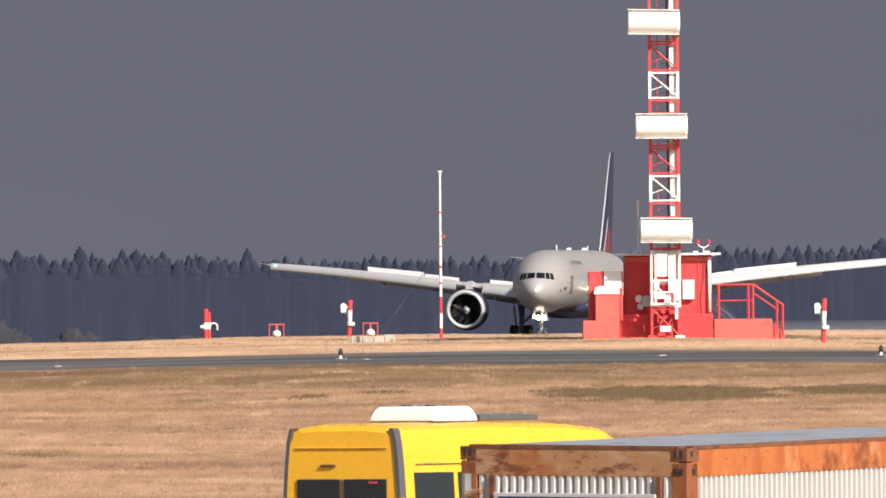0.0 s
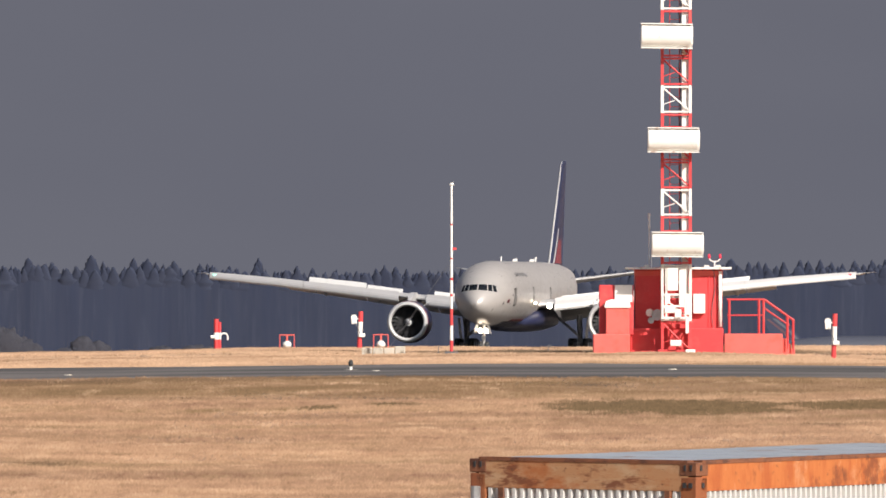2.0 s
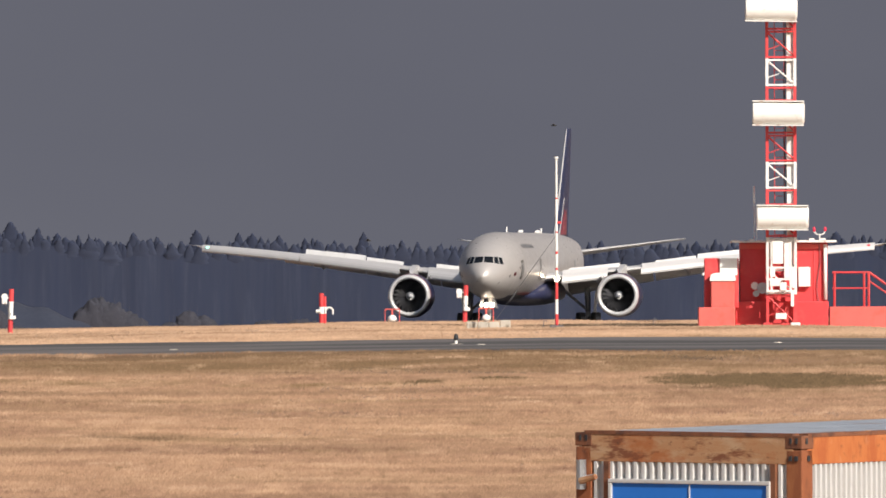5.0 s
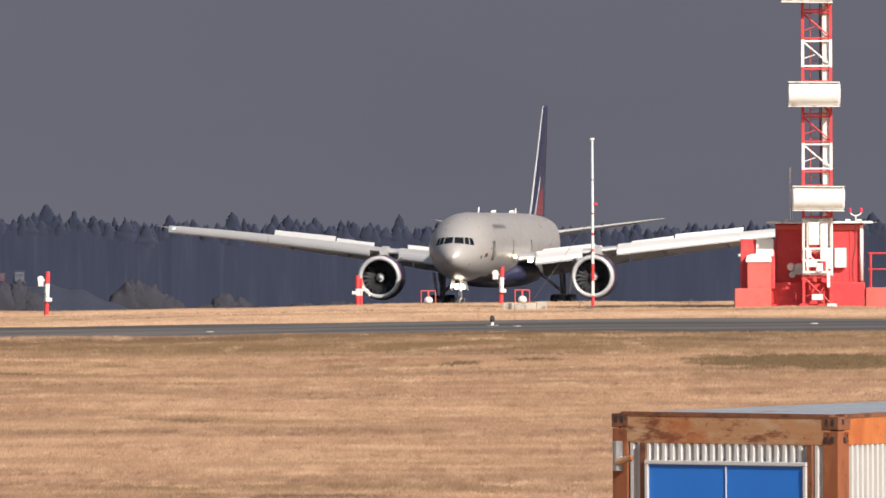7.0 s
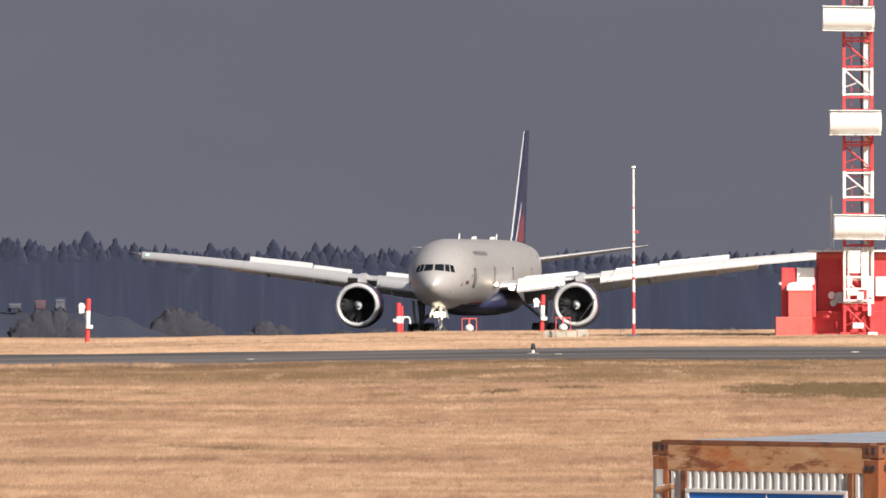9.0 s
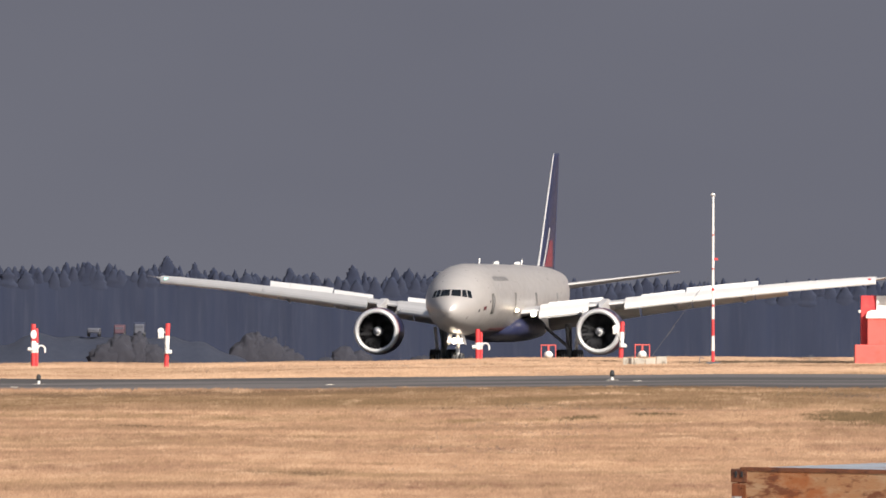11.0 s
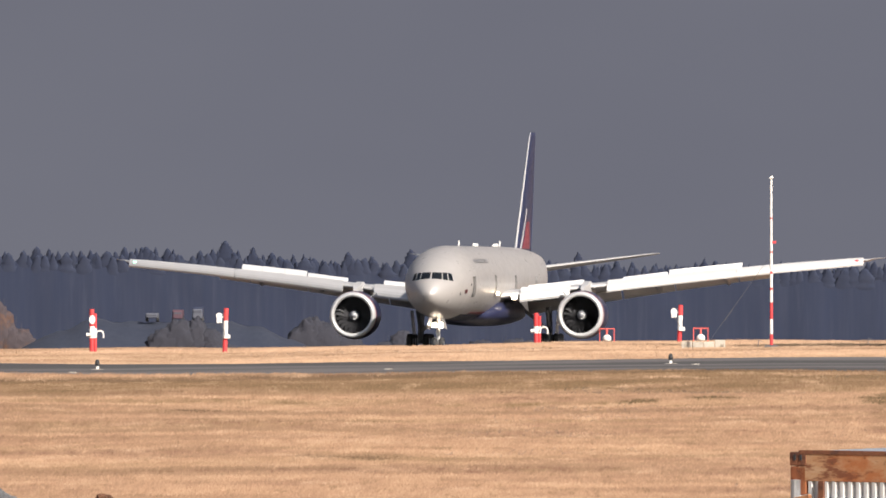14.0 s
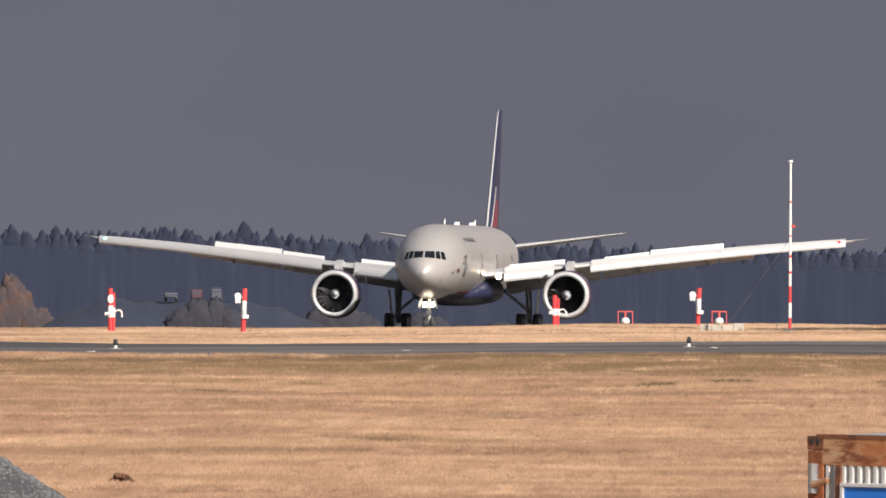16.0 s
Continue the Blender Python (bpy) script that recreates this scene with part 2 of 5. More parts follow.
def loft(bm, rings, closed=True, caps=True):
    """Skin a row of rings, each a list of points."""
    vs = [[bm.verts.new(p) for p in ring] for ring in rings]
    n = len(vs[0])
    for a, b in zip(vs, vs[1:]):
        for k in range(n if closed else n - 1):
            bm.faces.new((a[k], a[(k + 1) % n], b[(k + 1) % n], b[k]))
    if caps and closed:
        bm.faces.new(vs[0][::-1])
        bm.faces.new(vs[-1])
    return vs


def interp(table, s):
    for a, b in zip(table, table[1:]):
        if s <= b[0]:
            k = (s - a[0]) / (b[0] - a[0])
            return tuple(x + (y - x) * k for x, y in zip(a[1:], b[1:]))
    return table[-1][1:]


def from_arrays(name, verts, faces, mat, kind="stuff", label="", category=""):
    me = bpy.data.meshes.new(name)
    me.from_pydata(verts, [], faces)
    me.materials.append(mat)
    return tagged(new(name, me), label, category, kind=kind)

# ---- the ground, the taxiway, the runway, the sky's far wall ----
PROFILE = [(-400, 0.3), (150, 0.3), (228, 0.2), (364, -0.1), (420, 0.35), (786, 3.22), (812, 3.43), (838, 3.40), (900, 2.9), (1150, 1.80), (2108, 1.82), (2142, 1.62), (2680, 1.62), (3500, -2.5), (4200, -2.5), (4990, -2.5)]


def ground_z(x, y):
    z = interp(PROFILE, y)[0]
    k = max(0.0, 1 - abs(y - 800) / 240)
    # the crest of the field sinks a little to both sides
    z -= k * interp([(-3000, 0.36), (-30, 0.36), (-18, 0.35), (-14, 0.25), (-10, 0.16), (-4, 0.05), (0, 0.02), (8, 0.02), (14, 0.10), (3000, 0.1)], x)[0]
    # the land beyond the runway falls away to the left
    z -= 2.6 * max(0.0, min(1.0, (y - 1500) / 300)) * max(0.0, min(1.0, (-44 - x) / 10)) * max(0.0, min(1.0, (2960 - y) / 200))
    near = max(0.0, min(1.0, (y - 380) / 80)) * max(0.0, min(1.0, (905 - y) / 60))
    if near > 0:
        z += near * (0.10 * noise.noise((x * 0.05, y * 0.02, 0.3)) + 0.05 * noise.noise((x * 0.22, y * 0.05, 2.1)))
    return z


def grass_material(name, tufts):
    m = bpy.data.materials.new(name)
    m.use_nodes = True
    nt = m.node_tree
    b = nt.nodes["Principled BSDF"]
    b.inputs["Roughness"].default_value = 0.95
    b.inputs["Specular IOR Level"].default_value = 0.1
    geo = nt.nodes.new("ShaderNodeNewGeometry")

    def tex(sx, sy, detail, rough=0.6, off=0.0):
        mp = nt.nodes.new("ShaderNodeMapping")
        mp.inputs["Scale"].default_value, mp.inputs["Location"].default_value = (sx, sy, 0.0), (off, off, 0)
        n = nt.nodes.new("ShaderNodeTexNoise")
        n.inputs["Scale"].default_value, n.inputs["Detail"].default_value, n.inputs["Roughness"].default_value = 1.0, detail, rough
        nt.links.new(geo.outputs["Position"], mp.inputs["Vector"])
        nt.links.new(mp.outputs["Vector"], n.inputs["Vector"])
        return n.outputs["Fac"]

    def rng(fac, lo, hi):
        r = nt.nodes.new("ShaderNodeMapRange")
        r.inputs["From Min"].default_value, r.inputs["From Max"].default_value = lo, hi
        nt.links.new(fac, r.inputs["Value"])
        return r.outputs["Result"]

    def mix(fac, a, c):
        x = nt.nodes.new("ShaderNodeMix")
        x.data_type = "RGBA"
        nt.links.new(fac, x.inputs["Factor"])
        for sock, val in ((x.inputs[6], a), (x.inputs[7], c)):
            if isinstance(val, tuple):
                sock.default_value = (*val, 1)
            else:
                nt.links.new(val, sock)
        return x.outputs[2]

    def band(lo, hi, soft):
        """1 between two distances over the field, where the moss-green verge of the taxiway grows"""
        sep = nt.nodes.new("ShaderNodeSeparateXYZ")
        nt.links.new(geo.outputs["Position"], sep.inputs[0])
        a, c2 = rng(sep.outputs["Y"], lo - soft, lo + soft), rng(sep.outputs["Y"], hi + soft, hi - soft)
        mu = nt.nodes.new("ShaderNodeMath")
        mu.operation = "MULTIPLY"
        nt.links.new(a, mu.inputs[0])
        nt.links.new(c2, mu.inputs[1])
        return mu.outputs[0]

    def times(a, c):
        mu = nt.nodes.new("ShaderNodeMath")
        mu.operation = "MULTIPLY"
        nt.links.new(a, mu.inputs[0])
        nt.links.new(c, mu.inputs[1])
        return mu.outputs[0]

    col = mix(rng(tex(0.30, 0.030, 6, 0.65), 0.36, 0.64), (0.350, 0.221, 0.143), (0.495, 0.331, 0.216))
    col = mix(rng(tex(1.2, 0.08, 6, 0.7, 7), 0.38, 0.62), mix(rng(tex(5, 0.8, 4, 0.7, 3), 0.3, 0.7), (0.288, 0.178, 0.115), (0.380, 0.241, 0.158)), col)
    # streaks and blotches of browner and greener growth across the field
    col = mix(times(rng(tex(0.06, 0.055, 6, 0.7, 81), 0.44, 0.60), rng(tex(1.8, 0.12, 6, 0.75, 15), 0.32, 0.62)), col, (0.188, 0.107, 0.075))
    col = mix(times(rng(tex(0.05, 0.06, 6, 0.7, 21), 0.50, 0.62), rng(tex(1.1, 0.10, 5, 0.7, 5), 0.32, 0.64)), col, (0.188, 0.127, 0.070))
    col = mix(times(band(655, 714, 9), rng(tex(0.25, 0.07, 6, 0.7, 40), 0.28, 0.54)), col, (0.171, 0.113, 0.065))
    col = mix(times(band(700, 716, 5), rng(tex(0.4, 0.1, 6, 0.7, 44), 0.32, 0.6)), col, (0.120, 0.078, 0.051))
    # bleached straw on the crest, pale combed streaks and small dark flecks between the stalks
    col = mix(times(band(752, 850, 6), rng(tex(0.35, 0.10, 5, 0.7, 70), 0.25, 0.6)), col, (0.50, 0.345, 0.235))
    col = mix(rng(tex(0.55, 0.11, 6, 0.7, 52), 0.54, 0.70), col, (0.475, 0.325, 0.22))
    col = mix(times(rng(tex(0.025, 0.07, 4, 0.6, 31), 0.50, 0.62), rng(tex(0.8, 0.12, 5, 0.7, 37), 0.25, 0.6)), col, (0.235, 0.150, 0.096))
    col = mix(times(rng(tex(2.6, 0.20, 6, 0.75, 91), 0.54, 0.66), rng(tex(0.09, 0.05, 4, 0.6, 13), 0.40, 0.60)), col, (0.190, 0.120, 0.070))
    col = mix(rng(tex(0.10, 0.045, 6, 0.7, 60), 0.61, 0.67), col, (0.148, 0.098, 0.062))
    if tufts:
        # stalks differ from tuft to tuft
        hsv = nt.nodes.new("ShaderNodeHueSaturation")
        mr = nt.nodes.new("ShaderNodeMapRange")
        mr.inputs["To Min"].default_value, mr.inputs["To Max"].default_value = 0.84, 1.15
        nt.links.new(geo.outputs["Random Per Island"], mr.inputs["Value"])
        nt.links.new(mr.outputs["Result"], hsv.inputs["Value"])
        nt.links.new(col, hsv.inputs["Color"])
        col = hsv.outputs["Color"]
    # mown, mossy patches with ragged edges
    for px, py, rx, ry in ((5.4, 627, 3.4, 19.0), (11.0, 632, 2.9, 13.0), (-3.2, 629, 0.55, 3.0), (-1.5, 634, 0.7, 2.5), (5.5, 793, 7.0, 7.0)):
        mp = nt.nodes.new("ShaderNodeMapping")
        mp.inputs["Location"].default_value, mp.inputs["Scale"].default_value = (-px / rx, -py / ry, 0.0), (1 / rx, 1 / ry, 0.0)
        nt.links.new(geo.outputs["Position"], mp.inputs["Vector"])
        ln = nt.nodes.new("ShaderNodeVectorMath")
        ln.operation = "LENGTH"
        nt.links.new(mp.outputs["Vector"], ln.inputs[0])
        ad = nt.nodes.new("ShaderNodeMath")
        ad.operation = "ADD"
        nt.links.new(ln.outputs["Value"], ad.inputs[0])
        nt.links.new(rng(tex(0.8, 0.16, 8, 0.75, 33), 0.32, 0.68), ad.inputs[1])
        col = mix(rng(ad.outputs[0], 1.62, 1.30), col, mix(rng(tex(2.6, 0.35, 6, 0.75, 17), 0.35, 0.65), (0.085, 0.060, 0.034), (0.185, 0.125, 0.072)) if py < 700 else (0.16, 0.115, 0.078))
    nt.links.new(col, b.inputs["Base Color"])
    bn = nt.nodes.new("ShaderNodeBump")
    bn.inputs["Strength"].default_value, bn.inputs["Distance"].default_value = 0.5, 0.08
    nt.links.new(tex(3, 3, 5, 0.7, 11), bn.inputs["Height"])
    nt.links.new(bn.outputs["Normal"], b.inputs["Normal"])
    return m


M["grass"] = grass_material("dry_straw_grass", False)
M["tuft"] = grass_material("dry_straw_stalks", True)


def build_ground():
    ys = sorted({*range(-400, 360, 40), *range(360, 910, 3), *range(910, 1300, 30), *range(1300, 4950, 120), 2108, 2125, 2142, 4990})
    fine = list(np.arange(-60, 60.1, 1.5))
    xs = [-2600, -1800, -1000, -500, -250, -150, -100, -80] + fine + [80, 100, 150, 250, 500, 1000, 1800, 2600]
    verts = [(x, y, ground_z(x, y)) for y in ys for x in xs]
    n = len(xs)
    faces = [(j * n + i, j * n + i + 1, (j + 1) * n + i + 1, (j + 1) * n + i) for j in range(len(ys) - 1) for i in range(n - 1)]
    ob = from_arrays("ground", verts, faces, M["grass"], "structure", "dry straw-coloured airfield grass rising to a low crest", "ground")
    for poly in ob.data.polygons:
        poly.use_smooth = True


def strip(name, y0, y1, lift, mat, label, x0=-400, x1=400, slant=(0.0, 0.0)):
    """A paved strip that lies on the ground across the view."""
    bm = bmesh.new()
    xs = [x0, -200, -120] + list(range(-80, 81, 4)) + [120, 200, x1]
    k = max(2, int((y1 - y0) / 3))
    rows = []
    for j in range(k + 1):
        row = []
        for x in xs:
            q = max(-30.0, min(30.0, x))
            y = y0 + slant[0] * q + (y1 - y0 + (slant[1] - slant[0]) * q) * j / k
            row.append(bm.verts.new((x, y, ground_z(x, y) + lift)))
        rows.append(row)
    for a, b in zip(rows, rows[1:]):
        for i in range(len(xs) - 1):
            bm.faces.new((a[i], a[i + 1], b[i + 1], b[i]))
    # a small step down to the grass on both sides
    for row, d in ((rows[0], -0.3), (rows[-1], 0.3)):
        low = [bm.verts.new((v.co.x, v.co.y + d, v.co.z - lift - 0.03)) for v in row]
        for i in range(len(xs) - 1):
            bm.faces.new((row[i], row[i + 1], low[i + 1], low[i]))
    return tagged(part(name, bm, mat, smooth=True), label, "pavement", kind="structure")


def backdrop():
    bm = bmesh.new()
    rows = []
    for z in (-60, 60, 200, 500, 1000, 1700):
        rows.append([bm.verts.new((4900 * math.sin(a), 4900 * math.cos(a), z)) for a in np.linspace(-0.9, 0.9, 40)])
    for a, b in zip(rows, rows[1:]):
        for i in range(len(a) - 1):
            bm.faces.new((a[i], a[i + 1], b[i + 1], b[i]))
    tagged(part("backdrop", bm, cloud_material(), smooth=True), "dark slate-grey storm cloud filling the sky", "sky", kind="structure")


def runway():
    """The runway lies along the jet's way, almost end-on to the view."""
    bm = bmesh.new()
    rows = []
    for k in range(28):
        y = 1300 + 50 * k
        x = 13.2 + (y - 2504) * 0.103
        rows.append([bm.verts.new((x + d, y, ground_z(0, y) + 0.04)) for d in (-23, -8, 8, 23)])
    for a, b in zip(rows, rows[1:]):
        for i in range(3):
            bm.faces.new((a[i], a[i + 1], b[i + 1], b[i]))
    tagged(part("runway", bm, M["asphalt"], smooth=True), "grey asphalt runway behind the grass crest", "runway", kind="structure")


def inset_lights():
    """Flat pale lights let into the taxiway's middle."""
    for x in (-29.3, -20.2, -11.1, -2.25, 6.3, 15.2):
        bm = bmesh.new()
        y = 731
        rod(bm, (x, y, ground_z(x, y)), (x, y, ground_z(x, y) + 0.05), 0.15, 0.11, 16)
        tagged(part("inset_light", bm, M["concrete"]), "flat pale light let into the taxiway", "light", "taxiway inset lights")


build_ground()
inset_lights()
strip("taxiway", 712, 750, 0.03, M["asphalt"], "worn grey asphalt taxiway with dark patches", slant=(-0.75, -0.4))
runway()
backdrop()

# ---- the airliner: a long wide-body twin, nose towards -y, its main wheels at the origin ----
GEAR = 37.1          # metres from the nose to the main wheels
HULL = [(0.0, 0.06, 4.62), (0.25, 0.55, 4.66), (0.7, 0.98, 4.74), (1.3, 1.37, 4.85), (2.2, 1.82, 5.02), (3.4, 2.26, 5.2), (5.0, 2.63, 5.38), (7.0, 2.92, 5.51), (9.0, 3.06, 5.58),
        (11.0, 3.1, 5.6), (50.0, 3.1, 5.6), (55.0, 2.95, 5.72), (60.0, 2.5, 6.06), (65.0, 1.86, 6.52), (69.0, 1.25, 6.95), (72.0, 0.7, 7.25), (73.9, 0.25, 7.4)]
WING = [(1.5, 23.8, 15.2, 4.35, 1.75), (3.2, 25.0, 14.2, 4.55, 1.60), (9.6, 29.3, 10.2, 5.22, 1.12), (15.0, 33.0, 8.0, 5.86, 0.85), (20.0, 36.5, 6.3, 6.42, 0.68), (25.0, 40.0, 4.7, 6.95, 0.55),
        (29.6, 43.2, 3.4, 7.36, 0.44), (31.6, 44.7, 2.5, 7.52, 0.34), (31.9, 45.6, 1.4, 7.62, 0.10), (32.85, 46.9, 0.6, 7.72, 0.05)]


def hull_at(s):
    k = interp(HULL, s)
    return k


def hull_ring(s, grow=0.0, a0=0.0, a1=2 * math.pi, n=48, closed=True):
    r, zc = hull_at(s)
    m = n if closed else n + 1
    return [((r + grow) * math.sin(a0 + (a1 - a0) * k / n), s - GEAR, zc + (r + grow) * math.cos(a0 + (a1 - a0) * k / n)) for k in range(m)]


def hull_depth(x, z, grow=0.0):
    """The place on the nose that lies at (x, z) in the view from ahead."""
    lo, hi = 0.0, 11.0
    for _ in range(40):
        mid = (lo + hi) / 2
        r, zc = hull_at(mid)
        if math.hypot(x, z - zc) > r + grow:
            lo = mid
        else:
            hi = mid
    return hi - GEAR


def nose_patch(name, corners, mat, parent, label="", n=5, grow=0.02):
    """A pane or plate that lies on the curved nose, given by its corners as seen from ahead."""
    bm = bmesh.new()
    for g in (grow,):
        vs = [[None] * (n + 1) for _ in range(n + 1)]
        for i in range(n + 1):
            for j in range(n + 1):
                u, v = i / n, j / n
                (ax, az), (bx, bz), (cx, cz), (dx, dz) = corners
                x = (ax * (1 - u) + bx * u) * (1 - v) + (dx * (1 - u) + cx * u) * v
                z = (az * (1 - u) + bz * u) * (1 - v) + (dz * (1 - u) + cz * u) * v
                vs[i][j] = bm.verts.new((x, hull_depth(x, z, g), z))
        for i in range(n):
            for j in range(n):
                bm.faces.new((vs[i][j], vs[i + 1][j], vs[i + 1][j + 1], vs[i][j + 1]))
    bmesh.ops.solidify(bm, geom=bm.faces[:], thickness=0.015)
    return part(name, bm, mat, parent, label, smooth=False)


def side_patch(name, s0, s1, a0, a1, mat, parent, label="", grow=0.02):
    """A plate on the hull's flank; the angles run from the top over the left-hand side (+x)."""
    bm = bmesh.new()
    k = max(2, int((s1 - s0) / 1.5))
    rings = [hull_ring(s0 + (s1 - s0) * j / k, grow, radians(a0), radians(a1), 6, closed=False) for j in range(k + 1)]
    loft(bm, rings, closed=False)
    bmesh.ops.solidify(bm, geom=bm.faces[:], thickness=0.015)
    return part(name, bm, mat, parent, label, smooth=True)


def foil(x, le, chord, z, thick, side, n=9):
    """One wing section, front edge at le, as a closed ring."""
    top, low = [], []
    for k in range(n + 1):
        c = (1 - math.cos(math.pi * k / n)) / 2
        t = thick * (1.48 * math.sqrt(c) - 0.63 * c - 1.76 * c * c + 1.42 * c ** 3 - 0.51 * c ** 4) * 1.0
        cam_line = 0.02 * chord * math.sin(math.pi * c) - 0.035 * chord * c
        top.append((side * x, le + chord * c - GEAR, z + cam_line + t * 0.55))
        low.append((side * x, le + chord * c - GEAR, z + cam_line - t * 0.45))
    return top + low[-2:0:-1]


def wing_at(x):
    return interp(WING, x)


def panel(bm, a, b, c, d, thick):
    """A flat plate with the four corners given."""
    n = (Vector(b) - Vector(a)).cross(Vector(d) - Vector(a)).normalized() * thick
    vs = [bm.verts.new(Vector(p)) for p in (a, b, c, d)] + [bm.verts.new(Vector(p) + n) for p in (a, b, c, d)]
    for f in ((3, 2, 1, 0), (4, 5, 6, 7), (0, 1, 5, 4), (1, 2, 6, 5), (2, 3, 7, 6), (3, 0, 4, 7)):
        bm.faces.new([vs[i] for i in f])


def fan_blade_mesh():
    """One wide swept blade, standing up from the hub."""
    if "fan_blade" in bpy.data.meshes:
        return bpy.data.meshes["fan_blade"]
    bm = bmesh.new()
    rows = []
    for j in range(6):
        q = j / 5
        r = 0.42 + 1.18 * q
        wide = (0.16 + 0.12 * math.sin(q * 2.6)) / r * 0.62
        row = []
        for lead in (0, 1):
            swing = 0.30 * math.sin(q * 2.4) + (wide if lead else -wide)
            row.append(bm.verts.new((r * math.sin(swing), 1.35 + (0.42 - 0.2 * q) * lead - 0.14 * q, r * math.cos(swing))))
        rows.append(row)
    for a, b in zip(rows, rows[1:]):
        bm.faces.new((a[0], a[1], b[1], b[0]))
    bmesh.ops.solidify(bm, geom=bm.faces[:], thickness=0.02)
    me = bpy.data.meshes.new("fan_blade")
    bm.to_mesh(me)
    bm.free()
    me.materials.append(M["fan"])
    return me


def build_engine(jet, side):
    cx, s0, zc = side * 9.62, 24.3, 2.93
    y0 = s0 - GEAR

    def ring(y, r, n=40, squash=1.0):
        return [(cx + r * math.sin(2 * math.pi * k / n), y0 + y, zc + r * math.cos(2 * math.pi * k / n) * (squash if math.cos(2 * math.pi * k / n) < 0 else 1)) for k in range(n)]
    bm = bmesh.new()
    loft(bm, [ring(0.28, 1.93), ring(0.8, 2.0), ring(1.6, 2.04), ring(2.6, 2.03), ring(4.2, 1.9), ring(5.6, 1.66), ring(5.6, 1.5)], caps=False)
    eng = part("engine_nacelle", bm, M["jet_blue"], jet, "dark blue engine cowl with a polished lip", smooth=True)
    bm = bmesh.new()
    loft(bm, [ring(0.42, 1.955), ring(0.28, 1.94), ring(0.12, 1.89), ring(0.02, 1.81), ring(-0.02, 1.72), ring(0.03, 1.62), ring(0.16, 1.55), ring(0.34, 1.53)], caps=False)
    part("inlet_lip", bm, M["lip"], eng, "bright polished metal inlet lip", smooth=True)
    bm = bmesh.new()
    loft(bm, [ring(0.44, 1.962), ring(0.62, 1.992)], caps=False)
    part("cowl_stripe", bm, M["jet_red"], eng, "thin red cowl stripe", smooth=True)
    bm = bmesh.new()
    loft(bm, [ring(0.34, 1.53), ring(1.0, 1.6), ring(1.75, 1.63), ring(2.0, 1.63), ring(2.02, 0.9), ring(2.04, 0.02)], caps=False)
    part("inlet_duct", bm, M["duct"], eng, "dark inlet duct", smooth=True)
    # the wide curved blades of the fan
    me = fan_blade_mesh()
    for b in range(22):
        blade = new("fan_blade", me)
        blade.parent = eng
        blade.matrix_basis = Matrix.Translation((cx, y0, zc)) @ Matrix.Rotation(2 * math.pi * b / 22, 4, "Y")
    bm = bmesh.new()
    loft(bm, [ring(0.75, 0.02, 20), ring(0.85, 0.14, 20), ring(1.1, 0.3, 20), ring(1.5, 0.46, 20)])
    spin = part("spinner", bm, M["jet_dull"], eng, "grey spinner with a white mark", smooth=True)
    bm = bmesh.new()
    for k in range(10):
        a = k * 0.33
        r = 0.06 + 0.03 * k
        rod(bm, (cx + r * math.sin(a), y0 + 0.72 + r * 1.05, zc + r * math.cos(a)), (cx + (r + .03) * math.sin(a + .33), y0 + 0.72 + (r + .03) * 1.05, zc + (r + .03) * math.cos(a + .33)), 0.05, n=5)
    part("spiral_mark", bm, M["white"], spin, "white spiral")
    # the core nozzle behind
    bm = bmesh.new()
    loft(bm, [ring(5.3, 1.2, 24), ring(6.6, 0.95, 24), ring(7.4, 0.7, 24), ring(7.4, 0.5, 24)], caps=True)
    part("core_nozzle", bm, M["steel"], eng, "bare metal core nozzle", smooth=True)
    bm = bmesh.new()
    loft(bm, [[(cx + dx * w, y0 + y, z) for dx, z in ((-1, zl), (1, zl), (1, zt), (-1, zt))] for y, w, zl, zt in ((1.5, 0.10, 4.6, 5.02), (2.4, 0.24, 4.4, 5.35), (5.0, 0.28, 4.1, 5.75), (8.0, 0.25, 3.8, 5.4), (10.5, 0.1, 4.4, 5.2))])
    part("pylon", bm, M["jet_wing"], eng, "pale grey engine pylon")
    # a small vane on the cowl's inner side
    bm = bmesh.new()
    panel(bm, (cx - side * 1.35, y0 + 1.2, zc + 1.5), (cx - side * 1.35, y0 + 3.2, zc + 1.45), (cx - side * 1.75, y0 + 3.0, zc + 1.9), (cx - side * 1.7, y0 + 2.0, zc + 1.85), 0.03)
    part("chine", bm, M["jet_wing"], eng)


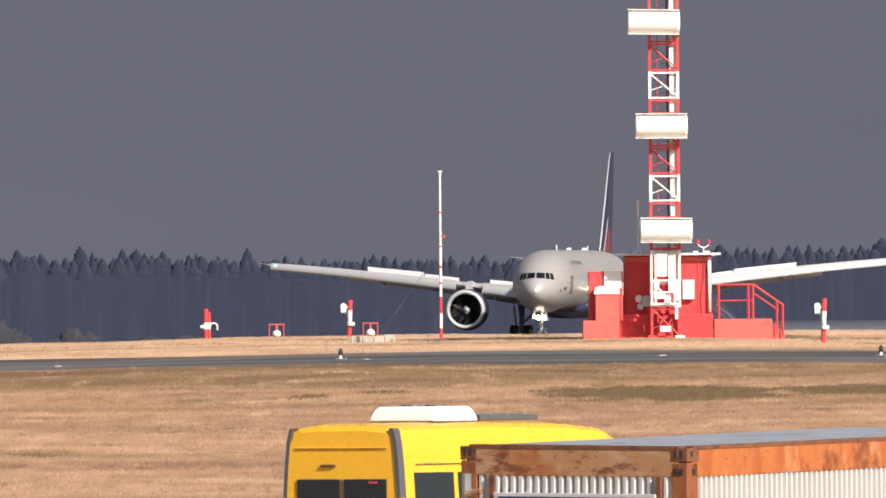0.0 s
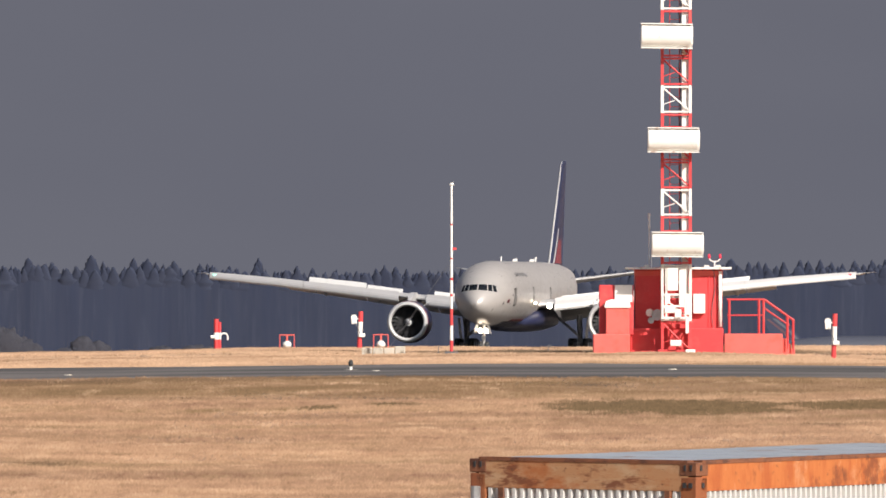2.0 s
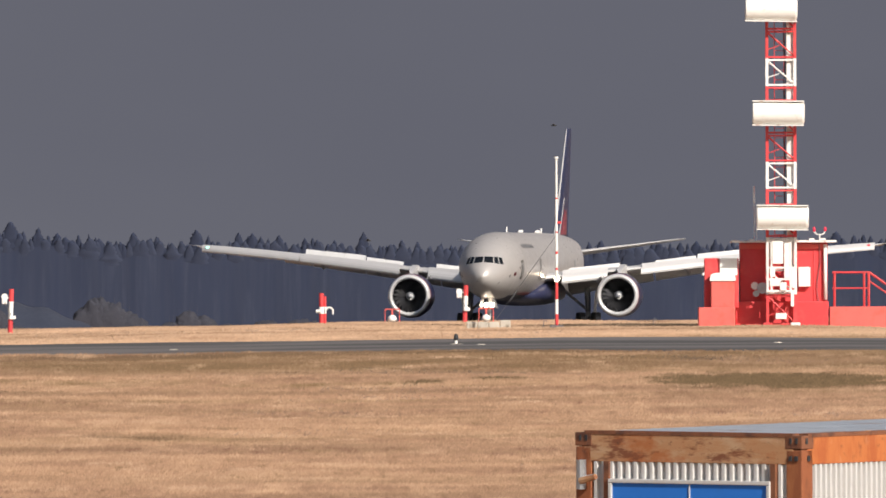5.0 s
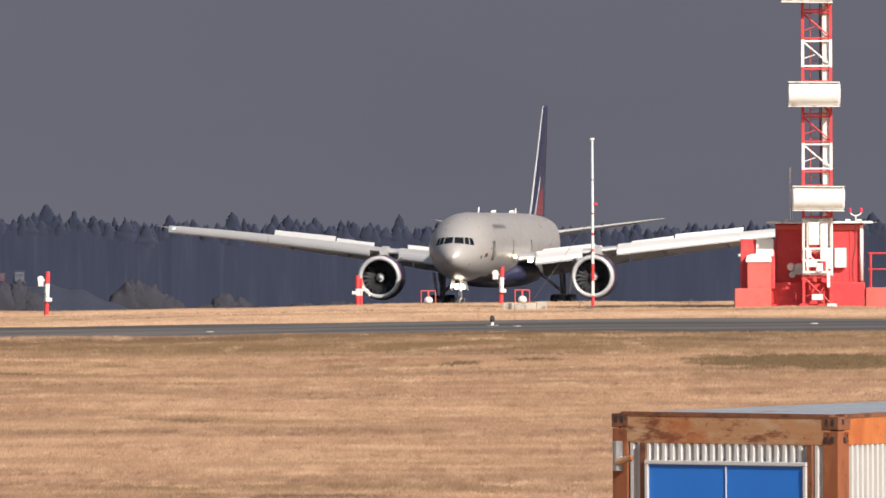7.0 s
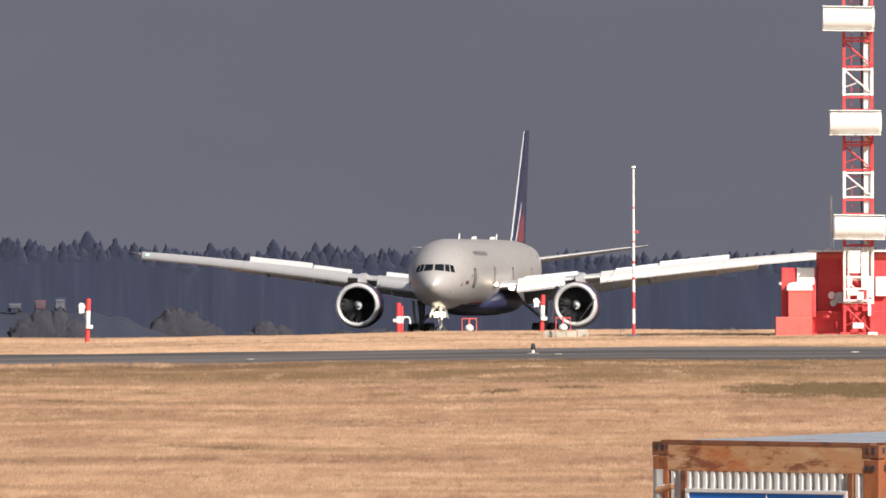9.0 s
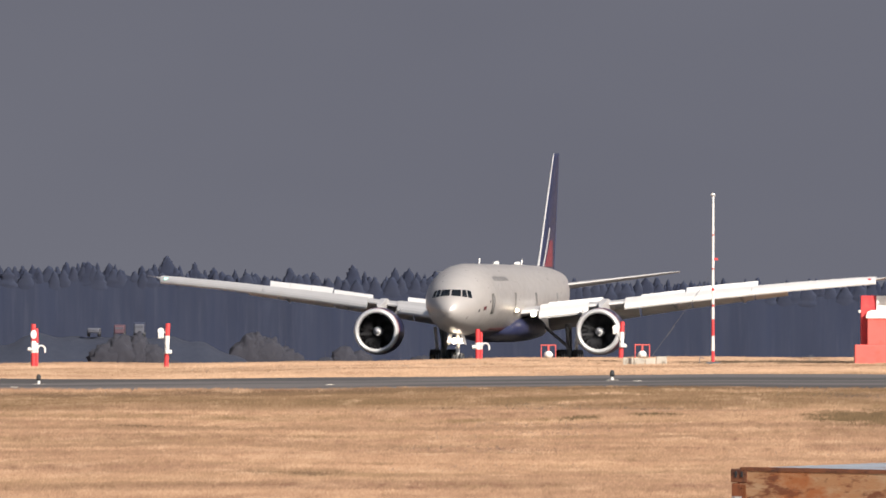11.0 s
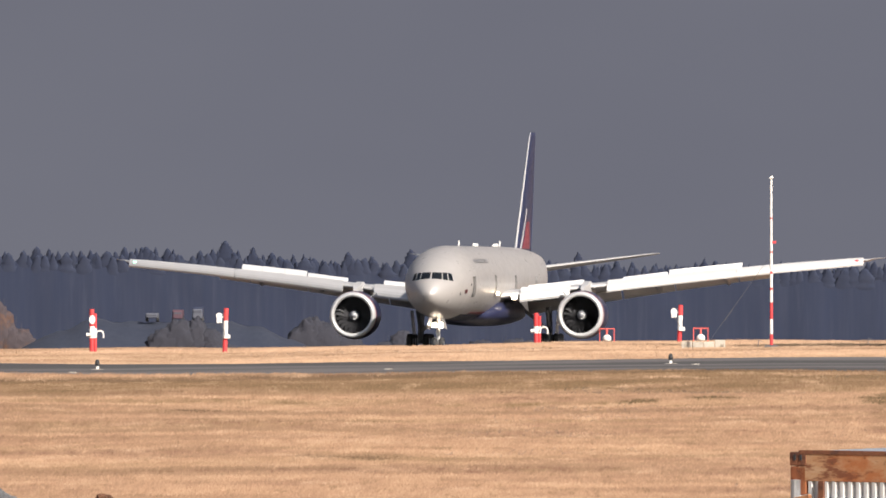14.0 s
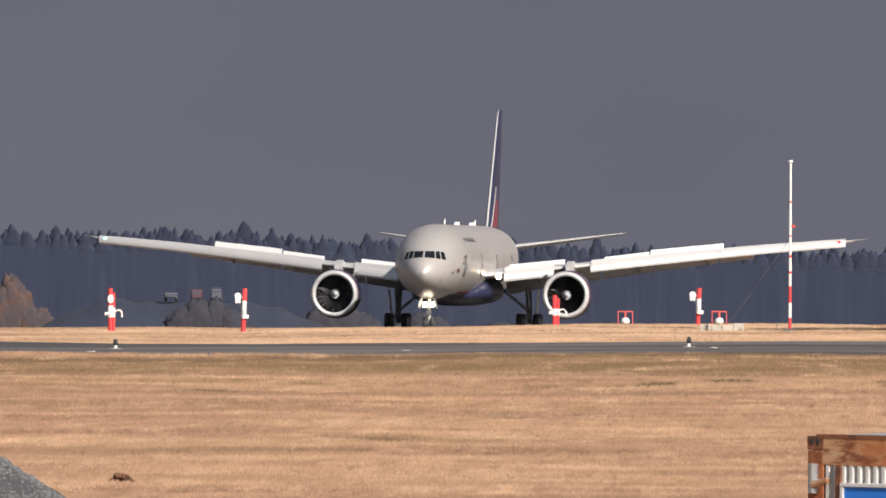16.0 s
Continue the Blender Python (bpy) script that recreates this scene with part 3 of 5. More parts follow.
def build_wing(jet, side):
    bm = bmesh.new()
    loft(bm, [foil(x, le, ch, z, th, side) for x, le, ch, z, th in WING])
    wing = part("wing", bm, M["jet_wing"], jet, "pale grey swept wing with raked tip", smooth=True)
    # leading-edge slats, drooped
    for x0, x1 in ((4.4, 8.3), (11.2, 21.3), (21.33, 31.3)):
        bm = bmesh.new()
        rings = []
        for k in range(7):
            x = x0 + (x1 - x0) * k / 6
            le, ch, z, th = wing_at(x)
            d = 0.46 + 0.024 * ch
            pts = [(0.55 * d, 0.30 * d + th * 0.22), (0.1 * d, 0.26 * d + 0.02), (-0.35 * d, -0.02 * d), (-0.6 * d, -0.30 * d), (-0.72 * d, -0.62 * d), (-0.62 * d, -0.86 * d), (-0.35 * d, -0.75 * d), (0.1 * d, -0.18 * d)]
            rings.append([(side * x, le + a - GEAR, z + b) for a, b in pts])
        loft(bm, rings)
        part("slat", bm, M["jet_wing"], wing, "drooped pale leading-edge slat")
    # spoilers, raised
    for x0, x1, tall in ((3.9, 6.2, 0.66), (6.22, 8.5, 0.66), (11.7, 13.5, 0.50), (13.52, 15.3, 0.52), (15.42, 17.4, 0.66), (17.42, 19.4, 0.64), (19.42, 21.3, 0.62)):
        bm = bmesh.new()
        pts = []
        for x, up in ((x0, 0), (x1, 0), (x1, 1), (x0, 1)):
            le, ch, z, th = wing_at(x)
            pts.append((side * x, le + ch * 0.68 - GEAR + up * tall * 0.95, z + 0.10 + up * (tall * 1.0)))
        panel(bm, *pts, 0.06)
        part("spoiler", bm, M["jet_spoiler"], wing, "raised pale spoiler panel")
    # flaps, lowered behind the wing
    for x0, x1 in ((3.4, 8.4), (8.5, 11.2), (11.4, 15.6), (15.7, 20.8), (20.9, 23.6)):
        bm = bmesh.new()
        rings = []
        for x in (x0, x1):
            le, ch, z, th = wing_at(x)
            c = 0.11 * ch + 0.22
            y, zz = le + ch * 0.97 - GEAR, z - 0.03 * ch - 0.10
            rings.append([(side * x, y - 0.1, zz + 0.16), (side * x, y + c * 0.5, zz - c * 0.18), (side * x, y + c * 0.95, zz - c * 0.62), (side * x, y + c * 0.4, zz - c * 0.42), (side * x, y - 0.12, zz - 0.05)])
        loft(bm, rings)
        part("flap", bm, M["jet_wing"], wing, "lowered grey flap")
    for x in (6.4, 14.4, 19.9):
        le, ch, z, th = wing_at(x)
        y = le + ch * 0.55 - GEAR
        bm = bmesh.new()
        rings = []
        for a, w, h in ((0, 0.05, 0.05), (0.8, 0.22, 0.32), (2.4, 0.28, 0.46), (4.0, 0.24, 0.44), (5.2, 0.05, 0.08)):
            drop = -0.25 - 0.02 * a - (0.16 * (a - 2.4) if a > 2.4 else 0)
            rings.append([(side * x + w * math.cos(q * math.pi / 5), y + a, z + drop + h * math.sin(q * math.pi / 5)) for q in range(10)])
        loft(bm, rings)
        part("flap_fairing", bm, M["jet_dull"], wing, smooth=True)
    le, ch, z, th = wing_at(30.6)
    bm = bmesh.new()
    box(bm, (side * 30.75, le - GEAR + 0.02, z + 0.02), (0.34, 0.3, 0.16), bevel=0.04)
    part("navigation_light", bm, M["nav_red"] if side > 0 else M["nav_green"], wing, "red navigation light" if side > 0 else "green navigation light")
    # wing-root landing lights: a large lamp in the wing's root, a small one on the fairing inboard of it
    for x, y, z, r, mat, label in ((4.0, wing_at(4.0)[0] - GEAR - 0.75, 4.44, 0.25, "root_lamp", "lit landing light in the wing root"), (3.12, 20.8 - GEAR, 4.70, 0.12, "root_lamp", "small lit runway turn-off light")):
        bm = bmesh.new()
        rod(bm, (side * x, y, z), (side * x, y + 0.2, z), r, r * 0.7, 18)
        part("landing_light", bm, M[mat] if side > 0 else M["lip"], wing, label if side > 0 else "unlit landing light", smooth=False)
        bm = bmesh.new()
        rod(bm, (side * x, y + 0.15, z), (side * x, y + 1.4, z), r * 1.1, r * 0.8, 14)
        part("light_housing", bm, M["jet_wing"], wing, "pale light housing", smooth=True)


def wheel(name, x, y, z, r, w, parent):
    bm = bmesh.new()
    n = 24
    rings = []
    for dx, q in ((-w / 2, r * 0.6), (-w / 2, r * 0.88), (-w * 0.3, r), (w * 0.3, r), (w / 2, r * 0.88), (w / 2, r * 0.6)):
        rings.append([(x + dx, y + q * math.sin(2 * math.pi * k / n), z + q * math.cos(2 * math.pi * k / n)) for k in range(n)])
    loft(bm, rings)
    tyre = part("tyre", bm, M["dark"], parent, smooth=True)
    bm = bmesh.new()
    rod(bm, (x - w * 0.53, y, z), (x + w * 0.53, y, z), r * 0.45, n=16)
    part("rim", bm, M["steel"], tyre)


def build_jet():
    jet = thing("passenger_jet", pose(13.18, 2504, 1.66, 0, 0, -6.67), "silver-grey wide-body twin-engine airliner rolling on the runway, spoilers raised", "airplane")
    bm = bmesh.new()
    stations = [0, 0.1, 0.25, 0.45, 0.7, 1.0, 1.3, 1.7, 2.2, 2.8, 3.4, 4.2, 5, 6, 7, 8, 9, 10, 11, 20, 30, 40, 50, 52.5, 55, 57.5, 60, 62.5, 65, 67, 69, 70.5, 72, 73, 73.9]
    loft(bm, [hull_ring(s) for s in stations])
    hull = part("fuselage", bm, M["jet_grey"], jet, "silver-grey painted fuselage", smooth=True)
    # windscreen: six panes under the brow
    for side in (1, -1):
        for pane in (((0.07, 5.95), (0.90, 5.88), (0.80, 6.45), (0.06, 6.47)), ((0.98, 5.87), (1.35, 5.80), (1.20, 6.44), (0.88, 6.45)), ((1.42, 5.79), (1.73, 5.74), (1.55, 6.32), (1.27, 6.43))):
            nose_patch("cockpit_window", [(side * a, z) for a, z in pane], M["glass"], hull, "dark cockpit window pane")
    # belly fairing between the wings
    bm = bmesh.new()
    rings = []
    for s, w, zl, zt in ((19.5, 0.5, 2.9, 3.2), (21.5, 2.2, 2.35, 3.5), (24, 3.15, 2.1, 4.2), (28, 3.45, 1.98, 4.6), (36, 3.45, 1.98, 4.6), (41, 3.0, 2.15, 4.2), (45, 1.0, 2.6, 3.3)):
        rings.append([(w * math.cos(a), s - GEAR, (zl + zt) / 2 + (zt - zl) / 2 * math.copysign(abs(math.sin(a)) ** 0.7, math.sin(a))) for a in (2 * math.pi * k / 28 for k in range(28))])
    loft(bm, rings)
    part("belly_fairing", bm, M["jet_blue"], hull, "dark blue belly fairing", smooth=True)
    for side in (1, -1):
        side_patch("livery_sweep", 8, 28, *((148, 179.5) if side > 0 else (180.5, 212)), M["jet_blue"], hull, "dark blue belly sweep")
        side_patch("livery_stripe", 11, 28, *((141, 147) if side > 0 else (213, 219)), M["jet_red"], hull, "red belly stripe")
        # plain blocks where the carrier's name stands
        for k in range(8):
            s = 9.8 + k * 1.15
            a = (50, 58) if side > 0 else (302, 310)
            side_patch("lettering_block", s, s + 0.55, *a, M["jet_dull"], hull, "plain grey-blue block of lettering")
        for s in (6.6, 19.5, 33, 47):
            a0, a1 = (78, 112) if side > 0 else (248, 282)
            side_patch("cabin_door", s, s + 1.05, a0, a1, M["jet_wing"], hull, "closed grey cabin door", grow=0.012)
        # the little flag and probes on the nose
        a = (97, 104) if side > 0 else (256, 263)
        side_patch("flag_patch", 4.3, 4.9, *a, M["jet_red"], hull, "small red flag patch")
        side_patch("sensor_plate", 3.2, 3.4, *((100, 106) if side > 0 else (254, 260)), M["trim"], hull)
        side_patch("static_port", 5.9, 6.15, *((88, 92) if side > 0 else (268, 272)), M["trim"], hull)
    for s, h, w in ((19.5, 0.42, 0.1), (30.5, 0.14, 0.5), (47, 0.4, 0.1), (44, 0.14, 0.5)):
        bm = bmesh.new()
        panel(bm, (-w / 2, s - GEAR, 8.66), (w / 2, s - GEAR, 8.66), (w * 0.4, s - GEAR + 0.3, 8.7 + h), (-w * 0.4, s - GEAR + 0.3, 8.7 + h), 0.12)
        part("antenna", bm, M["white"], hull, "white antenna on the crown")
    # fin with a pale leading edge and the coloured sweep at its root
    fin_rows = [(8.2, 57.0, 11.5, 0.62), (9.0, 58.2, 10.7, 0.60), (12.0, 61.3, 8.6, 0.5), (15.0, 64.4, 6.4, 0.4), (18.2, 67.7, 4.1, 0.26), (18.55, 68.4, 3.3, 0.12)]

    def fin_ring(z, le, ch, th, c0=0.0, c1=1.0, grow=0.0, n=8):
        pts = []
        for sgn in (1, -1):
            for k in range(n + 1):
                c = c0 + (c1 - c0) * (k / n if sgn > 0 else 1 - k / n)
                t = th * (1.48 * math.sqrt(c) - 0.63 * c - 1.76 * c * c + 1.42 * c ** 3 - 0.51 * c ** 4) + grow
                pts.append((sgn * t, le + ch * c - GEAR - grow, z))
        return pts
    bm = bmesh.new()
    loft(bm, [fin_ring(*row) for row in fin_rows])
    fin = part("fin", bm, M["jet_blue"], jet, "dark blue tail fin with pale leading edge", smooth=True)
    bm = bmesh.new()
    loft(bm, [fin_ring(*row, 0.0, 0.010, 0.012) for row in fin_rows])
    part("leading_edge", bm, M["jet_wing"], fin, "pale grey leading edge")
    for name, mat, zz in (("white_sweep", M["jet_wing"], (8.6, 12.0, 0.13, 0.165, 0.27, 0.29)), ("red_sweep", M["jet_red"], (8.6, 10.9, 0.22, 0.75, 0.38, 0.6))):
        za, zb, c0, c1, d0, d1 = zz
        bm = bmesh.new()
        rings = []
        for k in range(5):
            z = za + (zb - za) * k / 4
            le, ch, th = interp(fin_rows, z)
            rings.append(fin_ring(z, le, ch, th, c0 + (d0 - c0) * k / 4, c1 + (d1 - c1) * k / 4, 0.04))
        loft(bm, rings)
        part(name, bm, mat, fin, name.replace("_", " ") + " of the livery")
    for side in (1, -1):
        bm = bmesh.new()
        loft(bm, [foil(x, le, ch, z, th, side) for x, le, ch, z, th in ((0.6, 61.5, 7.4, 6.85, 0.75), (2.0, 62.6, 6.6, 7.0, 0.66), (9.6, 69.2, 2.7, 8.05, 0.26), (10.7, 70.6, 1.7, 8.2, 0.1))])
        part("tailplane", bm, M["jet_wing"], jet, "pale grey tailplane", smooth=True)
        build_wing(jet, side)
        build_engine(jet, side)
    # nose gear with two wheels and the taxi lights
    y = 5.95 - GEAR
    bm = bmesh.new()
    rod(bm, (0, y, 0.5), (0, y + 0.15, 3.0), 0.13, 0.17, 12)
    rod(bm, (0, y + 0.05, 1.3), (0, y - 1.5, 2.8), 0.07, n=8)
    rod(bm, (-0.42, y, 0.53), (0.42, y, 0.53), 0.09, n=8)
    box(bm, (0, y - 0.15, 1.35), (0.32, 0.2, 0.3), bevel=0.03)
    gear = part("nose_gear", bm, M["jet_wing"], jet, "pale grey nose landing gear")
    for side in (1, -1):
        wheel("wheel", side * 0.3, y, 0.53, 0.53, 0.36, gear)
        bm = bmesh.new()
        rod(bm, (side * 0.29, y - 0.32, 2.08), (side * 0.29, y - 0.12, 2.08), 0.22, 0.14, 16)
        part("taxi_light", bm, M["lamp"], gear, "lit taxi light")
        bm = bmesh.new()
        rod(bm, (side * 0.11, y - 0.26, 1.5), (side * 0.11, y - 0.12, 1.5), 0.09, 0.06, 12)
        part("lower_light", bm, M["lip"], gear)
        bm = bmesh.new()
        panel(bm, (side * 0.5, y - 1.9, 2.75), (side * 0.5, y + 0.2, 2.65), (side * 0.72, y + 0.2, 1.75), (side * 0.72, y - 1.9, 1.85), 0.04)
        part("gear_door", bm, M["jet_grey"], gear)
    # main bogies of six wheels
    for side in (1, -1):
        x = side * 5.5
        bm = bmesh.new()
        rod(bm, (x, 0, 0.7), (x - side * 0.1, 0.1, 3.6), 0.24, 0.28, 12)
        rod(bm, (x, -1.5, 0.68), (x, 1.5, 0.68), 0.16, n=10)
        rod(bm, (x, 0, 1.5), (x - side * 2.3, 0.3, 3.4), 0.13, n=8)
        rod(bm, (x, 0, 1.4), (x, -2.3, 3.3), 0.11, n=8)
        gear = part("main_gear", bm, M["jet_dull"], jet, "grey main landing gear")
        for dy in (-1.46, 0, 1.46):
            for dx in (-0.7, 0.7):
                wheel("wheel", x + dx, dy, 0.68, 0.68, 0.5, gear)
        bm = bmesh.new()
        panel(bm, (x + side * 0.55, -0.9, 1.3), (x + side * 0.55, 0.9, 1.3), (x + side * 0.75, 0.9, 3.3), (x + side * 0.75, -0.9, 3.3), 0.05)
        part("gear_door", bm, M["jet_wing"], gear, "pale gear door")
    return jet


jet = build_jet()

# ---- the far woods, earth bank, shrubs and parked vehicles beyond the runway ----
def top_of_woods(x):
    """The height of the treetops along the wood's edge."""
    return interp([(-260, 16.0), (-95, 15.8), (-80, 15.2), (-70, 14.5), (-45, 14.3), (-28, 13.9), (-20, 13.5), (20, 13.4), (34, 14.2), (60, 14.7), (200, 15.0)], x)[0]


def spruce_geometry(rng, x, y, z, h, wide, verts, faces, tall=6.5, blunt=0.2, rings=20, n=12):
    """The upper crown of a spruce in a close wood: flattened by its neighbours, its edge stepped and ragged with bough ends."""
    base = len(verts)
    power, a0, tiers = rng.uniform(0.55, 0.9), rng.uniform(0, 6.3), rng.uniform(4, 9)
    off = rng.uniform(0, 90)
    for k in range(rings):
        f = k / rings
        tier = 1.06 - 0.16 * ((f * tiers + off) % 1.0)
        r = (wide * (1 - f) ** power + blunt * (1 - f * f)) * tier * rng.uniform(0.84, 1.16)
        deep = 0.16 * r + 0.25 * f
        for j in range(n):
            a = a0 + j * 6.283 / n
            q = rng.uniform(0.82, 1.18)
            verts.append((x + r * q * math.cos(a), y + 1.3 * (1 - f) + deep * math.sin(a), z + h - tall * (1 - f) + rng.uniform(-0.16, 0.1)))
    verts.append((x + rng.uniform(-0.1, 0.1), y, z + h))
    for k in range(rings - 1):
        for j in range(n):
            a, b = base + k * n + j, base + k * n + (j + 1) % n
            faces.append((a, b, b + n, a + n))
    last = base + (rings - 1) * n
    for j in range(n):
        faces.append((last + j, last + (j + 1) % n, base + rings * n))


def bough_wall(y0, drop, mat, label):
    """The close, dark inside of the wood, with an uneven top and shallow upright folds."""
    xs, zs = np.arange(-210, 150.1, 0.6), np.linspace(0, 1, 16)
    verts = []
    for x in xs:
        top = top_of_woods(x) - drop + 0.6 * noise.noise((x * 0.5, y0, 0)) + 0.5 * noise.noise((x * 1.6, y0 + 3.0, 0))
        for f in zs:
            z = -2.8 + (top + 2.8) * f
            verts.append((x, y0 + 0.22 * noise.noise((x * 0.25, z * 0.1, 0)) + 0.05 * noise.noise((x * 1.3, z * 0.3, 9)) + 0.8 * f, z))
    n = len(zs)
    faces = [(i * n + j, (i + 1) * n + j, (i + 1) * n + j + 1, i * n + j + 1) for i in range(len(xs) - 1) for j in range(n - 1)]
    wall = from_arrays("woods", verts, faces, mat, "stuff", label, "forest")
    for poly in wall.data.polygons:
        poly.use_smooth = True


def build_woods():
    rng = random.Random(5)
    bough_wall(4026, 1.9, M["wood_edge"], "dense spruce wood at the airfield's edge, haze tinted into its dark blue-green")
    # the crowns that make its uneven skyline: spruces in two ranks with rounder, greyer trees between them
    ranks = ((4026.55, "birch", 0.93, 0.985, 1.5, 1.9, 0.9, "rounder grey-green trees mixed in the wood's edge"), (4026.7, "spruce", 0.93, 1.02, 1.25, 1.7, 0.3, "dark spruce tops along the wood's edge"))
    for y, mat, shortest, tallest, step, wide, blunt, label in ranks:
        verts, faces = [], []
        x = -205.0
        while x < 145:
            h = (top_of_woods(x) + 2.5) * rng.uniform(shortest, tallest)
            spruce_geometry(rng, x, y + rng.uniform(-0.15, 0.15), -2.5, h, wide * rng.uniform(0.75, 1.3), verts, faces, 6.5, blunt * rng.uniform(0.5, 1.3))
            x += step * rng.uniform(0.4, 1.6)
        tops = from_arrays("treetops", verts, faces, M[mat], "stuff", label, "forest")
        for poly in tops.data.polygons:
            poly.use_smooth = True
    # the wood goes on to both sides
    verts, faces = [], []
    x = -900.0
    while x < 900:
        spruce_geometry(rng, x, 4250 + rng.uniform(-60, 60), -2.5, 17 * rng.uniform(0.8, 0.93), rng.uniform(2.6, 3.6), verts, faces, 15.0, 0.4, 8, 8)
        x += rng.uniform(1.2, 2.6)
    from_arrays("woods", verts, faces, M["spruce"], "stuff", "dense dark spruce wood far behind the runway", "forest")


def tall_spruce(x, h, wide):
    """One of the spruces that stand out over the others."""
    rng = random.Random(int(x * 10))
    y = 4026.5
    tree = thing("spruce_tree", pose(x, y, -2.5), "tall dark spruce rising above the wood's edge", "tree", "tall spruces")
    verts, faces = [], []
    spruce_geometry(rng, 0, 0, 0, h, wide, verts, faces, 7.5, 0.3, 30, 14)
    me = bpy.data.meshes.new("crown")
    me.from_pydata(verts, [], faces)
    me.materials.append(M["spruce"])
    for poly in me.polygons:
        poly.use_smooth = True
    new("crown", me).parent = tree
    bm = bmesh.new()
    rod(bm, (0, 1.2, -0.1), (0, 0.2, h * 0.9), 0.22, 0.05, 7)
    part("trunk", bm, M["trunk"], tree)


def shrub(x, y, w, h, mat, label):
    """A thicket: overlapping twiggy domes, ragged along the outline."""
    rng = random.Random(int(abs(x * 7 + y)))
    z = ground_z(x, y)
    bush = thing("shrub", pose(x, y, z), label, "bush", "shrubs beyond the runway")
    bm = bmesh.new()
    for k in range(int(w * 0.9) + 3):
        q = rng.uniform(-1, 1)
        r = rng.uniform(1.3, 2.6)
        hh = h * (1 - 0.6 * q * q) * rng.uniform(0.7, 1.0)
        made = bmesh.ops.create_icosphere(bm, subdivisions=4, radius=1.0)["verts"]
        off, deep = rng.uniform(0, 50), rng.uniform(-0.1, 0.1)
        for v in made:
            g = 1 + 0.22 * noise.noise(v.co * 2.2 + Vector((off, 0, 0))) + 0.16 * noise.noise(v.co * 6 + Vector((off, 3, 0))) + 0.14 * noise.noise(v.co * 15 + Vector((off, 9, 0)))
            v.co = Vector((q * w * 0.44 + v.co.x * r * g, deep + v.co.y * 0.5 * g, max(-0.3, hh * (0.4 + 0.55 * v.co.z * g))))
    part("crown", bm, mat, bush, smooth=True)
    for k in range(int(w)):
        q = rng.uniform(-.45, .45)
        top = h * (1 - 3.0 * q * q) * rng.uniform(0.85, 1.06)
        bm = bmesh.new()
        rod(bm, (q * w, 0, 0), (q * w + rng.uniform(-.4, .4), 0, max(0.6, top)), 0.05, 0.02, 5)
        part("twig", bm, mat, bush)


def earth_bank():
    """A long low bank of spoil beyond the runway."""
    bm = bmesh.new()
    rings = []
    for k in range(41):
        x = -92 + 38 * k / 40
        h = 4.4 * min(1.0, k / 9, (40 - k) / 12) ** 0.7 + 0.7 * noise.noise((x * 0.3, 0, 0))
        z = ground_z(x, 3060) - 0.3
        rings.append([(x, 3060 + a, z + 0.3 + max(0, h) * b + 0.3 * noise.noise((x * 0.5, a, b))) for a, b in ((-14, -0.1), (-9, 0.35), (-6, 0.75), (-3, 0.97), (3, 1.0), (8, 0.6), (14, -0.1))])
    loft(bm, rings, closed=False)
    tagged(part("earth_bank", bm, M["bank"], smooth=True), "bank of earth beyond the runway, tinted bluish for haze", "bank", kind="structure")


def parked_truck(name, x, z, body, cab, label, w=2.0, h=1.5):
    t = thing(name, pose(x, 3060, z), label, "truck", "vehicles on the bank")
    bm = bmesh.new()
    box(bm, (0, 0, 0.45 + h / 2), (w, 4.5, h), bevel=0.08)
    part("body", bm, body, t)
    bm = bmesh.new()
    box(bm, (0, -3.0, 0.45 + h * 0.42), (w * 0.92, 1.5, h * 0.84), bevel=0.15)
    c = part("cab", bm, cab, t)
    bm = bmesh.new()
    box(bm, (0, -3.76, 0.45 + h * 0.6), (w * 0.75, 0.04, h * 0.2))
    part("windscreen", bm, M["far_hull"], c)
    for dx in (-1, 1):
        for dy in (-3.0, 1.4):
            wheel("wheel", dx * w * 0.42, dy, 0.42, 0.42, 0.25, t)


build_woods()
for x, h, wide in ((-57.5, 18.1, 2.6), (-50.8, 17.7, 2.2), (-48.6, 17.6, 2.0), (-44.4, 17.2, 2.0), (-31.0, 17.7, 2.0), (-124, 18.9, 2.6), (-99.5, 18.6, 2.6), (-87.0, 19.5, 2.8), (-82.6, 18.5, 2.2), (-67.5, 17.7, 2.2), (-11, 16.6, 2.6), (44, 17.6, 2.4), (69.7, 18.3, 2.6)):
    tall_spruce(x, h, wide)
earth_bank()
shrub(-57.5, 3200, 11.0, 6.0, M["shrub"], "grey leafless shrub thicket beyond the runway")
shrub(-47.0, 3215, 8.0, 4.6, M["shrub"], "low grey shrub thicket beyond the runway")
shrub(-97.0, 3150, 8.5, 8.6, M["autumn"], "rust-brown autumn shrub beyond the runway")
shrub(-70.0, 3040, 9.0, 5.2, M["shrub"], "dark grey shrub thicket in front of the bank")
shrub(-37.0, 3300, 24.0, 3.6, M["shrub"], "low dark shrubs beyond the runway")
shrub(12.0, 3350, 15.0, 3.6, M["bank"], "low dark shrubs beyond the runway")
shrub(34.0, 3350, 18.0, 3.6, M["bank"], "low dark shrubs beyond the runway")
parked_truck("parked_van", -74.9, 4.1, M["far_white"], M["far_white"], "small white van, its colour dimmed for haze, parked on the earth bank", 1.5, 0.6)
parked_truck("parked_truck", -71.8, 4.0, M["far_red"], M["far_red"], "red truck, its colour dimmed for haze, parked on the earth bank", 1.3, 1.1)
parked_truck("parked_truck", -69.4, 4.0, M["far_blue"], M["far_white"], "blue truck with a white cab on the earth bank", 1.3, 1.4)


